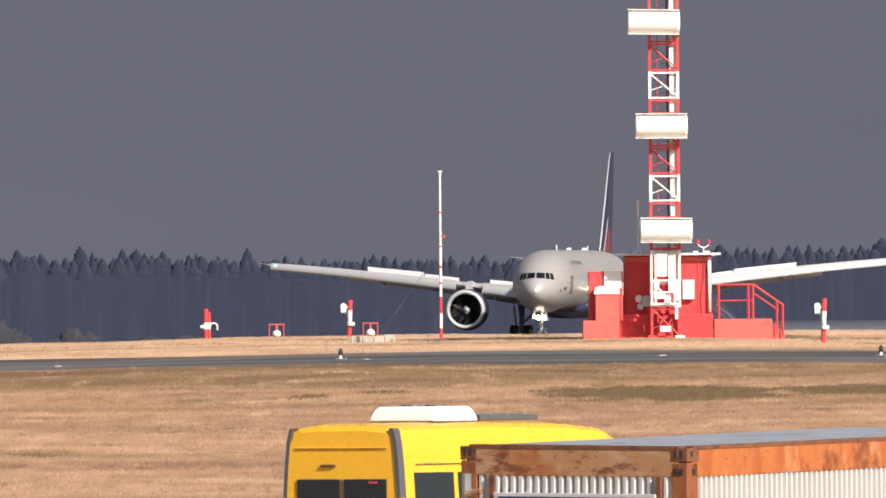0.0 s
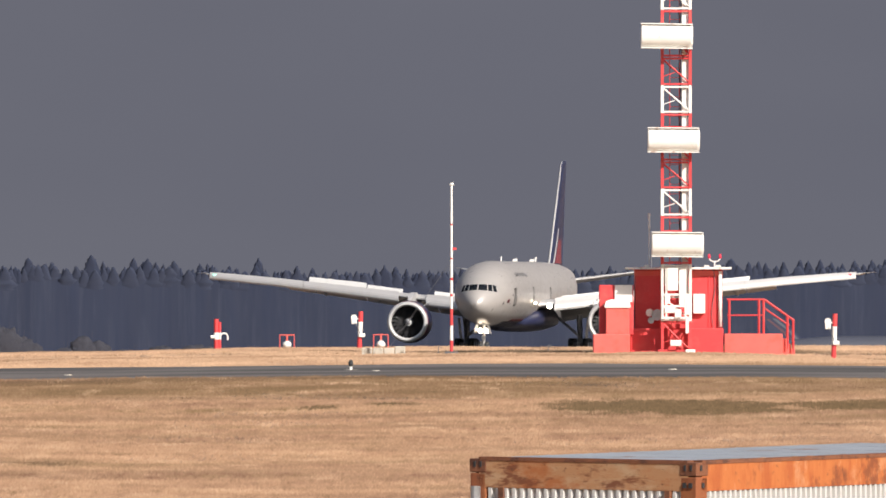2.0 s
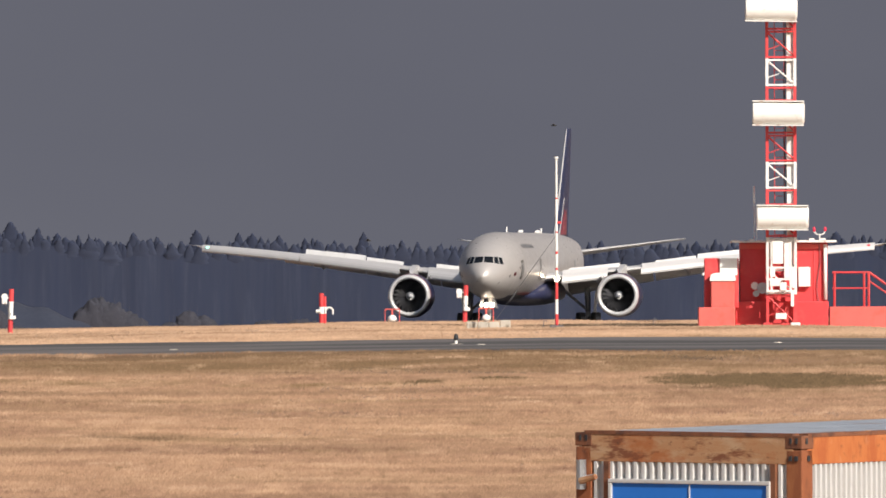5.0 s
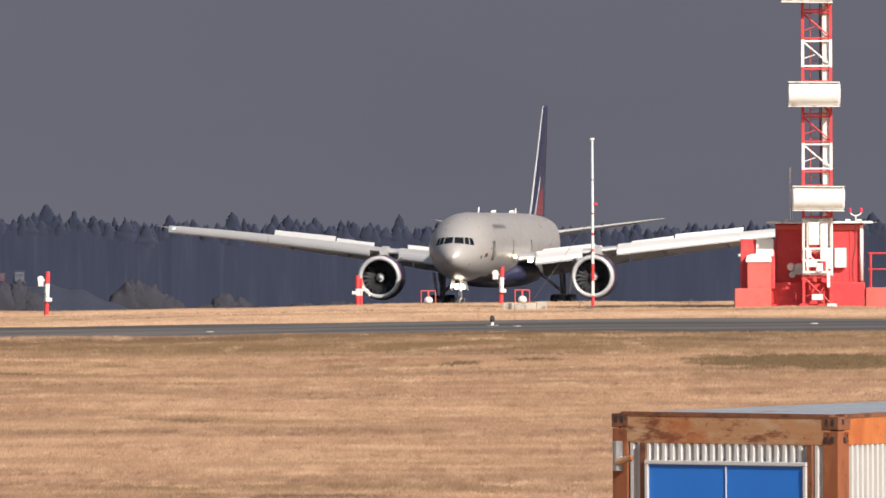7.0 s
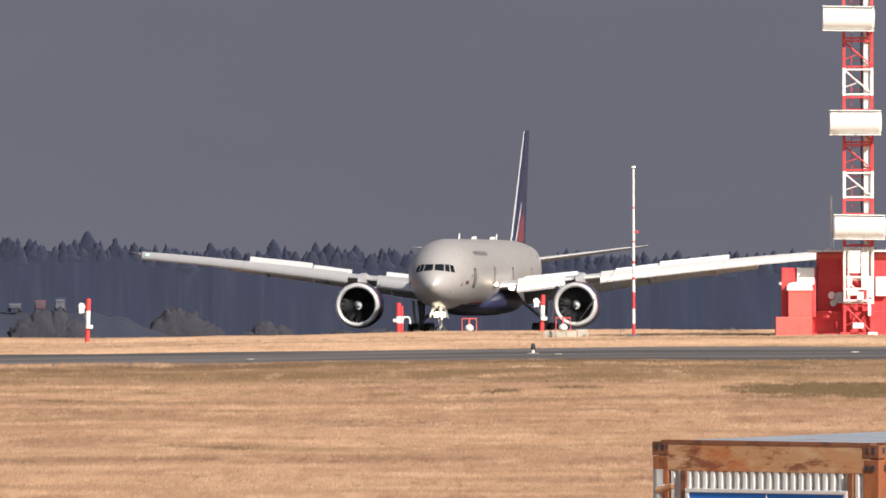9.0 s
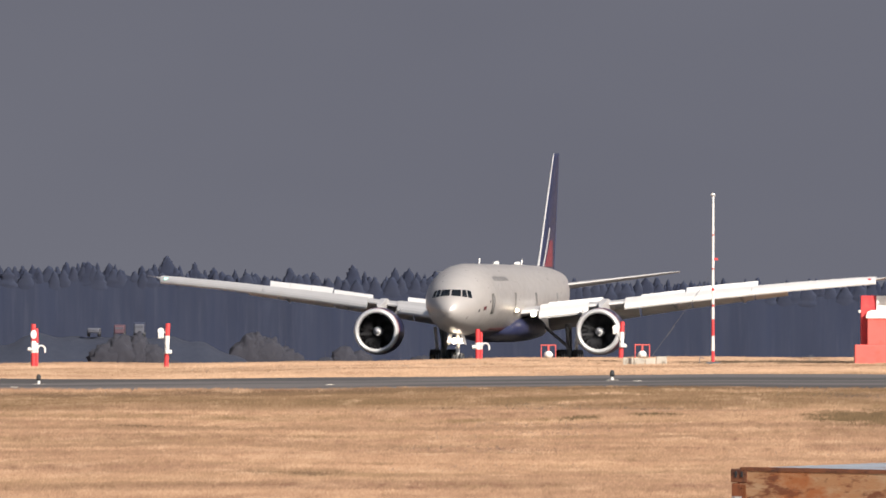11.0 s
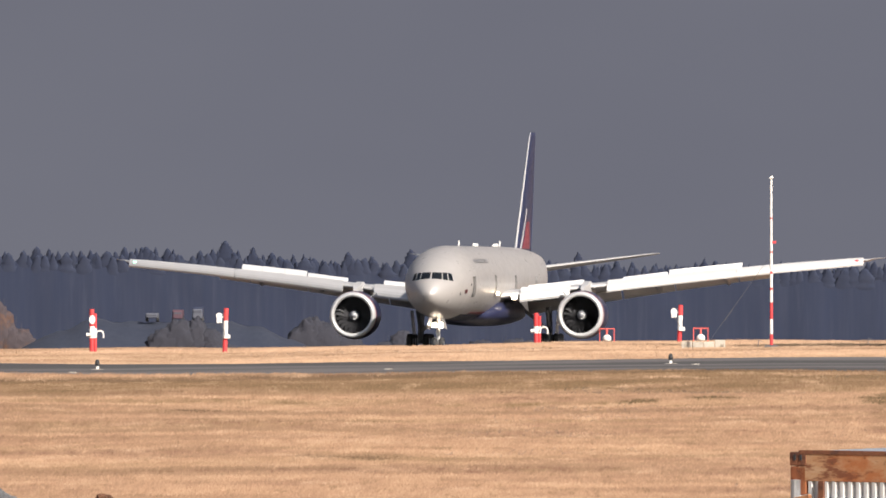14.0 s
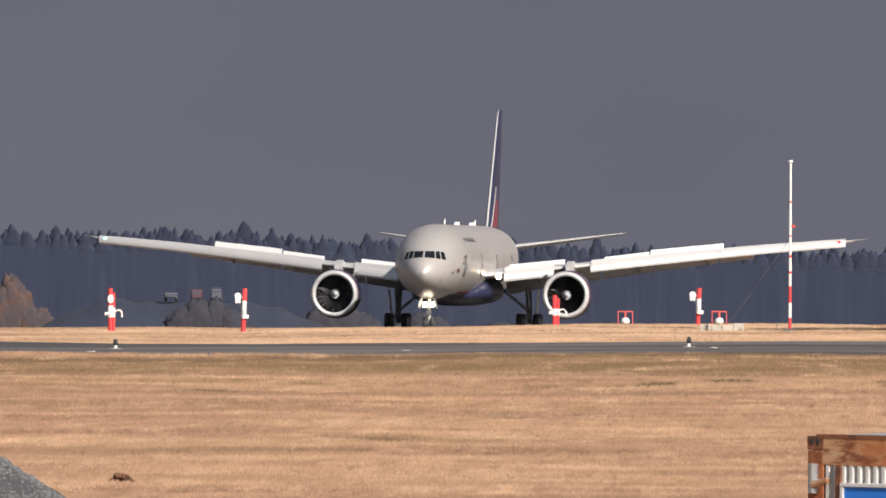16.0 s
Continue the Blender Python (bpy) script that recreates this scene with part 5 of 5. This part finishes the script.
def wind_mast():
    x, y, h = -0.07, 786.0, 5.32
    z = ground_z(x, y)
    mast = thing("thin_mast", pose(x, y, z), "thin red and white banded mast with a small top cap", "mast")
    edges = [(-0.1, "red"), (0.44, "white"), (0.90, "red"), (1.42, "white"), (1.80, "red"), (1.88, "white"), (2.3, "red"), (2.38, "white"), (2.95, "red"), (3.0, "white"), (4.0, "red"), (4.05, "white"), (h - 0.05, None)]
    for (a, paint), (b, _) in zip(edges, edges[1:]):
        bm = bmesh.new()
        rod(bm, (0, 0, a), (0, 0, b), 0.05 - 0.0035 * a, 0.05 - 0.0035 * b, 10)
        part("mast_section", bm, M[paint], mast, paint + " mast section")
    bm = bmesh.new()
    rod(bm, (0, 0, h - 0.06), (0, 0, h), 0.075, 0.06, 10)
    part("top_cap", bm, M["white"], mast)
    bm = bmesh.new()
    box(bm, (0.09, -0.02, 3.28), (0.13, 0.03, 0.07))
    part("side_tab", bm, M["red"], mast, "small red tab")
    bm = bmesh.new()
    box(bm, (0, 0, 0.02), (0.42, 0.3, 0.16), bevel=0.02)
    part("foot_block", bm, M["trim"], mast, "dark foot block")
    bm = bmesh.new()
    rod(bm, (0, 0, 2.9), (-1.9, 0.4, 0.25), 0.007, n=5)
    rod(bm, (-1.2, 0.25, 1.2), (-1.45, 0.31, 0.86), 0.012, n=5)
    part("guy_wire", bm, M["trim"], mast, "thin dark guy wire")


def slab(x0, x1, y):
    z = ground_z((x0 + x1) / 2, y)
    bm = bmesh.new()
    rng = random.Random(8)
    for k in range(4):
        a, b = x0 + (x1 - x0) * k / 4, x0 + (x1 - x0) * (k + 1) / 4
        box(bm, ((a + b) / 2, y, z + 0.06 + rng.uniform(-0.03, 0.03)), (b - a - 0.015, 0.9, 0.34), Matrix.Rotation(rng.uniform(-0.03, 0.03), 3, "Y"), bevel=0.03)
    tagged(part("concrete_slab", bm, M["concrete"]), "broken weathered concrete slab in the grass", "slab")


def stake(x, y, h):
    z = ground_z(x, y)
    bm = bmesh.new()
    rod(bm, (x, y, z - 0.05), (x + 0.03, y, z + h), 0.018, 0.014, 6)
    rod(bm, (x + 0.02, y, z + h), (x + 0.14, y, z + h - 0.07), 0.012, n=5)
    tagged(part("stake", bm, M["trim"]), "short dark metal stake in the grass", "stake")


build_tower()
build_hut()
for x, y, h, style in ((-7.60, 812, 0.99, "hook"), (-2.97, 812, 1.20, "plate"), (11.6, 772, 1.38, "plate"), (-17.3, 802, 1.40, "plate"), (-21.55, 802, 1.38, "hook")):
    marker_post(x, y, h, style)
framed_light(-5.33, 811)
framed_light(-2.33, 811)
for x in (-19.75, -2.98, 12.55):
    taxi_edge_light(x, 733.0 - 0.4 * x)
wind_mast()
slab(-2.88, -1.50, 790)
stake(-0.50, 790, 0.25)
stake(2.95, 796, 0.2)

# ---- near things: the site cabin, the minibus, the gravel heap, the molehill, birds ----
def corrugated(bm, length, z0, z1, pitch, deep, at):
    """A corrugated sheet along one wall; at(u, d, z) places a point u along and d out of it."""
    n = int(length / pitch)
    prof = []
    for k in range(n):
        for f, d in ((0.0, 0.0), (0.32, 0.0), (0.48, 1.0), (0.84, 1.0)):
            prof.append(((k + f) * length / n, d * deep))
    prof.append((length, 0.0))
    low = [bm.verts.new(at(u, d, z0)) for u, d in prof]
    top = [bm.verts.new(at(u, d, z1)) for u, d in prof]
    for i in range(len(prof) - 1):
        bm.faces.new((low[i], low[i + 1], top[i + 1], top[i]))


def build_cabin():
    """A steel site cabin: its near upright edge is the origin, 2.44 m of end wall along -x, 6.06 m of side wall along y."""
    W, L, H = 2.44, 6.06, 2.6
    cabin = thing("site_cabin", pose(2.12, 222.0, 0.22, 1.3, 0, 0) @ pose(0, 0, 0, 0, 0, -35.6), "rusty corrugated steel site cabin with a blue board", "container")
    end_wall = lambda u, d, z: (-u, 0.042 - d, z)
    side_wall = lambda u, d, z: (-0.060 + d, u, z)
    bm = bmesh.new()
    corrugated(bm, W - 0.2, 0.15, H - 0.24, 0.083, 0.034, lambda u, d, z: end_wall(u + 0.1, d, z))
    part("end_wall", bm, M["zinc"], cabin, "pale corrugated end wall")
    bm = bmesh.new()
    corrugated(bm, L - 0.2, 0.15, H - 0.24, 0.077, 0.052, lambda u, d, z: side_wall(u + 0.1, d, z))
    part("side_wall", bm, M["zinc"], cabin, "pale corrugated side wall")
    bm = bmesh.new()
    box(bm, (-W + 0.05, L / 2, H / 2), (0.03, L - 0.2, H - 0.4))
    box(bm, (-W / 2, L - 0.05, H / 2), (W - 0.2, 0.03, H - 0.4))
    part("back_walls", bm, M["zinc"], cabin)
    # top and bottom rails
    for z, h in ((H - 0.128, 0.25), (0.09, 0.18)):
        for c, s in (((-W / 2, 0.04, z), (W - 0.19, 0.07, h)), ((-W / 2, L - 0.04, z), (W - 0.19, 0.07, h)), ((-0.04, L / 2, z), (0.07, L - 0.19, h)), ((-W + 0.04, L / 2, z), (0.07, L - 0.19, h))):
            bm = bmesh.new()
            box(bm, c, s, bevel=0.006)
            part("rail_beam", bm, M["rust"] if s[0] > 1 else M["rust_side"], cabin, "tan steel rail beam with rust stains" if s[0] > 1 else "bright orange rusted rail beam")
    # a thin dark lip along the top of the end and side rails
    for c, s in (((-W / 2, 0.05, H + 0.002), (W - 0.2, 0.10, 0.034)), ((-0.05, L / 2, H + 0.002), (0.10, L - 0.2, 0.034))):
        bm = bmesh.new()
        box(bm, c, s)
        part("top_lip", bm, M["rust_dark"], cabin, "dark rusted lip")
    # corner posts and castings with their slots
    for x, y in ((0, 0), (-W, 0), (0, L), (-W, L)):
        cx, cy = x + (-0.09 if x == 0 else 0.09), y + (0.09 if y == 0 else -0.09)
        bm = bmesh.new()
        box(bm, (cx, cy, H / 2), (0.17, 0.17, H - 0.25), bevel=0.01)
        part("corner_post", bm, M["rust_post"], cabin, "rusted corner post")
        for z in (H - 0.058, 0.06):
            bm = bmesh.new()
            box(bm, (cx, cy, z), (0.18, 0.18, 0.12), bevel=0.008)
            cast = part("corner_casting", bm, M["rust_dark"], cabin, "rusted corner casting")
            for c, size in (((cx - 0.03, y - (0.002 if y == 0 else -0.002), z + 0.012), (0.022, 0.01, 0.05)), ((cx + 0.035, y - (0.002 if y == 0 else -0.002), z + 0.012), (0.022, 0.01, 0.05)), ((x + (0.002 if x == 0 else -0.002), cy - 0.02, z + 0.012), (0.01, 0.03, 0.05))):
                bm = bmesh.new()
                box(bm, c, size)
                part("slot", bm, M["dark"], cast, "dark casting slot")
    for c, size in (((-0.125, -0.003, H - 0.20), (0.035, 0.01, 0.045)), ((-0.06, -0.003, H - 0.20), (0.035, 0.01, 0.045)), ((0.003, 0.10, H - 0.20), (0.01, 0.035, 0.045))):
        bm = bmesh.new()
        box(bm, c, size)
        part("post_slot", bm, M["dark"], cabin)
    # roof: three sheets with shallow seams, patched with rust
    for k in range(6):
        bm = bmesh.new()
        y0 = 0.1 + k * (L - 0.2) / 6
        box(bm, (-W / 2, y0 + (L - 0.2) / 12, H - 0.004), (W - 0.12, (L - 0.2) / 6 - 0.012, 0.02), bevel=0.004)
        part("roof_sheet", bm, M["roof_zinc"], cabin, "weathered grey roof sheet")
        if k:
            bm = bmesh.new()
            box(bm, (-W / 2, y0 - 0.003, H + 0.006), (W - 0.14, 0.03, 0.006))
            part("roof_seam", bm, M["roof_zinc"], cabin)
    rng = random.Random(2)
    for k in range(9):
        bm = bmesh.new()
        box(bm, (0.0 - 0.02, 0.9 + k * 0.5 + rng.uniform(-.15, .15), H + 0.015), (0.04, 0.05, 0.018), bevel=0.005)
        part("roof_clip", bm, M["rust"], cabin, "small rusty clip")
    # blue board with a pale frame, and the dark uprights beside it
    bx0, bx1, bz1, bz0 = -2.02, -0.36, H - 0.44, 0.95
    bm = bmesh.new()
    box(bm, ((bx0 + bx1) / 2, -0.005, (bz0 + bz1) / 2), (bx1 - bx0, 0.03, bz1 - bz0))
    board = part("window_board", bm, M["blue"], cabin, "bright blue board over the window")
    for c, s in ((((bx0 + bx1) / 2, -0.015, bz1 + 0.02), (bx1 - bx0 + 0.08, 0.05, 0.036)), ((bx0 - 0.02, -0.015, (bz0 + bz1) / 2), (0.036, 0.05, bz1 - bz0)), ((bx1 + 0.02, -0.015, (bz0 + bz1) / 2), (0.036, 0.05, bz1 - bz0)), (((bx0 + bx1) / 2, -0.024, (bz0 + bz1) / 2), (0.014, 0.012, bz1 - bz0))):
        bm = bmesh.new()
        box(bm, c, s, bevel=0.006)
        part("board_frame", bm, M["zinc"], board, "pale metal frame")
    for x in (-2.09, -0.30):
        bm = bmesh.new()
        box(bm, (x, 0.01, 1.25), (0.055, 0.06, H - 0.40))
        part("wall_upright", bm, M["rust_dark"], cabin, "dark rusted upright")
    # hinge gear at the far upright edge
    bm = bmesh.new()
    rod(bm, (-W + 0.09, -0.03, H - 0.50), (-W + 0.09, -0.03, H - 0.24), 0.045, n=10)
    rod(bm, (-W + 0.09, -0.05, H - 0.42), (-W + 0.26, -0.06, H - 0.38), 0.03, 0.022, 8)
    part("hinge", bm, M["steel"], cabin, "grey steel hinge")
    bm = bmesh.new()
    rod(bm, (-W + 0.1, -0.055, H - 0.425), (-W + 0.27, -0.065, H - 0.385), 0.034, 0.026, 8)
    part("bolt", bm, M["rust"], cabin, "rusty bolt")
    bm = bmesh.new()
    box(bm, (-W / 2, L / 2, 0.02), (W - 0.1, L - 0.1, 0.06))
    part("floor_frame", bm, M["rust_dark"], cabin)


VAN_START = (-1.47, 364.0, 34.0)      # x, y of the rear bumper's middle, and the way it heads, right of straight ahead


def build_van():
    """A high-roofed minibus: its rear bumper's middle on the ground is the origin, its nose towards +y."""
    van = thing("minibus", pose(VAN_START[0], VAN_START[1], -0.1, 0, 0, -VAN_START[2]), "yellow high-roofed minibus with a white roof air conditioner", "van")
    bm = bmesh.new()
    rings = []
    for y, zt, w in ((0.0, 2.46, 0.955), (0.05, 2.53, 0.985), (0.25, 2.56, 0.99), (2.5, 2.58, 0.99), (4.6, 2.55, 0.985), (5.5, 2.48, 0.97), (5.95, 2.31, 0.95), (6.2, 1.95, 0.95), (6.35, 1.45, 0.95), (6.7, 1.08, 0.92), (6.92, 0.8, 0.86)):
        ring = []
        side = [(0.97, 0.38), (1.0, 0.55), (1.0, 1.0), (0.985, 1.45), (0.955, 1.9), (0.93, 2.2), (0.90, 2.38), (0.84, 2.49), (0.72, 2.55), (0.4, 2.58)]
        pts = [(a * w, min(z * zt / 2.58 if z > 1.0 else z, zt)) for a, z in side]
        ring = [(a, y, z) for a, z in pts] + [(-a, y, z) for a, z in reversed(pts)]
        rings.append(ring)
    loft(bm, rings)
    body = part("body", bm, M["van"], van, "glossy yellow painted body", smooth=False)
    # rear doors: windows, seam, handle, hinge trims
    for s in (-1, 1):
        bm = bmesh.new()
        box(bm, (s * 0.385, -0.012, 1.46), (0.70, 0.03, 0.62), bevel=0.012)
        glass = part("rear_window", bm, M["glass"], body, "dark rear window")
        bm = bmesh.new()
        box(bm, (s * 0.42, -0.03, 1.34), (0.32, 0.012, 0.30), bevel=0.05)
        part("seat_shape", bm, M["jet_dull"], glass, "dim grey seat back behind the glass")
        bm = bmesh.new()
        loft(bm, [[(s * a, y, z) for a, y in ((x - 0.02, -0.02), (x + 0.035, -0.02), (x + 0.045, 0.12), (x - 0.01, 0.12))] for z, x in ((0.75, 0.945), (1.4, 0.935), (1.95, 0.90), (2.3, 0.865), (2.46, 0.83), (2.50, 0.80))])
        part("corner_trim", bm, M["trim"], body, "dark grey rear corner trim")
        bm = bmesh.new()
        box(bm, (s * 0.965, 0.0, 1.42), (0.06, 0.14, 0.16), bevel=0.02)
        part("tail_lamp", bm, M["van"], body, "amber tail lamp")
        for k in range(4):
            bm = bmesh.new()
            box(bm, (s * 0.972, 0.85 + k * 1.12, 1.55), (0.03, 1.0, 0.62), Matrix.Rotation(-s * 0.055, 3, "Y"), bevel=0.012)
            part("side_window", bm, M["glass"], body, "dark side window")
        bm = bmesh.new()
        box(bm, (s * 0.956, 2.9, 1.98), (0.012, 5.0, 0.014))
        part("side_seam", bm, M["trim"], body)
        for y in (1.35, 5.6):
            wheel("wheel", s * 0.86, y, 0.36, 0.36, 0.24, van)
    bm = bmesh.new()
    box(bm, (0, -0.006, 1.42), (0.016, 0.02, 0.7))
    part("door_seam", bm, M["trim"], body)
    bm = bmesh.new()
    box(bm, (0, -0.015, 2.22), (1.5, 0.02, 0.02), bevel=0.006)
    part("door_crease", bm, M["van"], body)
    bm = bmesh.new()
    box(bm, (-0.22, -0.02, 1.965), (0.24, 0.035, 0.035), bevel=0.01)
    part("brake_light", bm, M["rust_dark"], body, "dark high brake light")
    bm = bmesh.new()
    box(bm, (0.52, -0.032, 1.72), (0.14, 0.012, 0.03))
    part("red_sticker", bm, M["red"], body, "small red mark in the window")
    bm = bmesh.new()
    box(bm, (0, -0.06, 0.52), (1.9, 0.16, 0.24), bevel=0.04)
    part("bumper", bm, M["trim"], body, "dark grey rear bumper")
    bm = bmesh.new()
    loft(bm, [[(sx * w, 2.1 + sy * d, z) for sx, sy in ((-1, -1), (1, -1), (1, 1), (-1, 1))] for z, w, d in ((2.585, 0.52, 0.56), (2.60, 0.53, 0.57), (2.66, 0.52, 0.55), (2.75, 0.49, 0.50), (2.795, 0.46, 0.45), (2.80, 0.42, 0.40))])
    bmesh.ops.bevel(bm, geom=[e for e in bm.edges], offset=0.012, segments=1, affect="EDGES")
    ac = part("air_conditioner", bm, M["white"], van, "white roof air conditioner")
    for x in (-0.2, 0.2):
        bm = bmesh.new()
        rod(bm, (x, 2.1, 2.78), (x, 2.1, 2.825), 0.17, 0.15, 14)
        part("fan_grille", bm, M["trim"], ac, "dark fan grille")
    bm = bmesh.new()
    box(bm, (0, 2.1, 2.578), (1.04, 1.12, 0.02))
    part("gasket", bm, M["trim"], ac)
    bm = bmesh.new()
    box(bm, (0.0, 3.7, 2.625), (0.8, 1.5, 0.09), bevel=0.02)
    hatch = part("roof_hatch", bm, M["trim"], van, "dark grey roof hatch")
    for k in range(3):
        bm = bmesh.new()
        box(bm, (0.0, 3.25 + 0.45 * k, 2.675), (0.74, 0.06, 0.02))
        part("hatch_rib", bm, M["jet_dull"], hatch)
    # the body is two metres wide and a little more
    for ob in van.children_recursive:
        for v in ob.data.vertices:
            v.co.x *= 1.055
    return van


def gravel_heap():
    """A cone of crushed stone with single stones over its face."""
    cx, cy, R, H = -9.05, 262.0, 4.35, 3.02
    z0 = ground_z(cx, cy) - 0.05
    bm = bmesh.new()
    rings = []
    for k in range(25):
        q = k / 24
        rings.append([])
        for j in range(72):
            a = 2 * math.pi * j / 72
            r = R * (1 - q) * (1 + 0.04 * noise.noise((math.cos(a) * 2, math.sin(a) * 2, q * 3))) + 0.02
            rings[-1].append((cx + r * math.cos(a), cy + r * math.sin(a), z0 + H * q * (1 - 0.06 * q) + 0.05 * noise.noise((r * math.cos(a) * 2, r * math.sin(a) * 2, 5))))
    loft(bm, rings)
    tagged(part("gravel_heap", bm, M["gravel"], smooth=True), "heap of grey crushed stone", "gravel heap")
    rng = np.random.default_rng(4)
    ico = bmesh.new()
    bmesh.ops.create_icosphere(ico, subdivisions=1, radius=1.0)
    unit = np.array([v.co[:] for v in ico.verts])
    tri = np.array([[v.index for v in f.verts] for f in ico.faces])
    ico.free()
    verts, faces, base = [], [], 0
    for _ in range(22000):
        q, a = 1 - math.sqrt(rng.random()), rng.uniform(-2.0, 0.3)
        r = R * (1 - q)
        s = rng.choice((0.010, 0.014, 0.018, 0.024, 0.034), p=(0.25, 0.3, 0.25, 0.15, 0.05))
        p = np.array((cx + r * math.cos(a), cy + r * math.sin(a), z0 + H * q * (1 - 0.06 * q) + 0.01))
        verts.append(unit * rng.uniform(0.6, 1.3, (len(unit), 1)) * s * rng.uniform(0.6, 1.3, 3) + p)
        faces.append(tri + base)
        base += len(unit)
    me = bpy.data.meshes.new("gravel_stones")
    me.from_pydata(np.concatenate(verts).tolist(), [], np.concatenate(faces).tolist())
    me.materials.append(M["stone"])
    tagged(new("gravel_stones", me), "loose angular grey stones on the heap", "gravel", kind="stuff")


def molehill(x, y, w, h):
    bm = bmesh.new()
    z = ground_z(x, y)
    rng = random.Random(9)
    for _ in range(26):
        q = rng.uniform(-1, 1)
        s = w * rng.uniform(0.09, 0.17)
        made = bmesh.ops.create_icosphere(bm, subdivisions=1, radius=s)["verts"]
        c = Vector((x + q * w * 0.42, y + rng.uniform(-0.1, 0.1), z + (1 - q * q) * h * rng.uniform(0.2, 0.75)))
        for v in made:
            v.co = Vector((v.co.x, v.co.y, v.co.z * 0.8)) * rng.uniform(0.75, 1.2) + c
    tagged(part("soil_mound", bm, M["soil"]), "small mound of dug dark brown soil", "soil mound")


def bird():
    b = thing("bird", pose(0, 1200, 20), "small dark bird in flight", "bird", "birds")
    bm = bmesh.new()
    loft(bm, [[(x, r * math.cos(a), r * math.sin(a)) for a in (2 * math.pi * k / 8 for k in range(8))] for x, r in ((-0.14, 0.005), (-0.08, 0.03), (0.0, 0.045), (0.07, 0.035), (0.1, 0.03), (0.13, 0.008))])
    part("body", bm, M["bird"], b, smooth=True)
    for s in (-1, 1):
        bm = bmesh.new()
        panel(bm, (0.05, 0, 0.02), (-0.05, 0, 0.02), (-0.06, s * 0.26, 0.07), (0.01, s * 0.24, 0.07), 0.008)
        part("wing", bm, M["bird"], b)
    bm = bmesh.new()
    panel(bm, (-0.12, -0.01, 0), (-0.12, 0.01, 0), (-0.2, 0.03, 0), (-0.2, -0.03, 0), 0.006)
    part("tail", bm, M["bird"], b)
    return b


build_cabin()
van = build_van()
gravel_heap()
molehill(-12.27, 465.0, 0.50, 0.22)
bird_a = bird()
bird_b = copy_thing(bird_a, pose(-20, 1200, 12))


# ---- what moves ----
def motions():
    # seconds, x, y, heading of the landing roll
    roll_out = [
        (0.0, 13.18, 2504.0, 6.67),
        (0.5, 11.54, 2486.0, 6.95),
        (1.0, 9.90, 2468.3, 7.03),
        (1.5, 8.31, 2451.1, 7.07),
        (2.0, 6.67, 2434.1, 7.04),
        (2.5, 5.04, 2417.6, 7.09),
        (3.0, 3.41, 2401.5, 6.99),
        (3.5, 1.79, 2385.7, 6.85),
        (4.0, 0.28, 2370.3, 6.59),
        (4.5, -1.29, 2355.2, 6.60),
        (5.0, -2.76, 2340.5, 6.54),
        (7.5, -9.74, 2272.8, 6.75),
        (8.0, -11.12, 2260.4, 6.69),
        (8.5, -12.25, 2248.3, 6.49),
        (9.0, -13.46, 2236.6, 6.50),
        (11.5, -19.15, 2183.8, 7.21),
        (12.0, -20.26, 2174.4, 7.15),
        (12.5, -21.33, 2165.3, 7.17),
        (13.0, -22.39, 2156.6, 7.05),
        (13.5, -23.40, 2148.2, 6.76),
        (14.0, -24.33, 2140.3, 6.52),
        (14.5, -25.15, 2132.7, 6.21),
        (15.0, -25.96, 2125.5, 5.60),
        (15.5, -26.68, 2118.7, 5.15),
        (16.0, -27.34, 2112.2, 4.49),
    ]
    walk(jet, [(t, pose(x, y, ground_z(0, y) + 0.04, 0, 0, -h)) for t, x, y, h in roll_out])

    # the distant airliner taxies slowly to the right
    walk(jet2, [(t, pose(47.6 + 3.4 * (t - 3.0), 3600, -3.0)) for t in (0.0, 4.0, 8.0, 16.0)])
    # the minibus drives off behind the cabin, to the right and away, and stops far outside the view
    way, speed = radians(VAN_START[2]), 17.2
    drive = [(0.0, 0.0), (0.5, 0.5 * speed), (1.0, speed), (1.5, 1.5 * speed), (2.5, 2.3 * speed), (4.0, 3.0 * speed), (6.0, 3.3 * speed), (16.0, 3.3 * speed)]
    walk(van, [(t, pose(VAN_START[0] + d * math.sin(way), VAN_START[1] + d * math.cos(way), ground_z(VAN_START[0], VAN_START[1] + d * math.cos(way)), 0, 0, -VAN_START[2])) for t, d in drive])
    # two birds cross the sky to the right
    for b, x, z, dx, dz in ((bird_a, -14.53, 14.45, 9.54, -1.41), (bird_b, -22.66, 8.57, 9.1, -1.1)):
        walk(b, [(t, pose(x + dx * (t - 3.5), 1200, max(4.0, z + dz * (t - 3.5)))) for t in (0.0, 1.5, 3.5, 5.0, 8.0, 12.0, 16.0)])


motions()
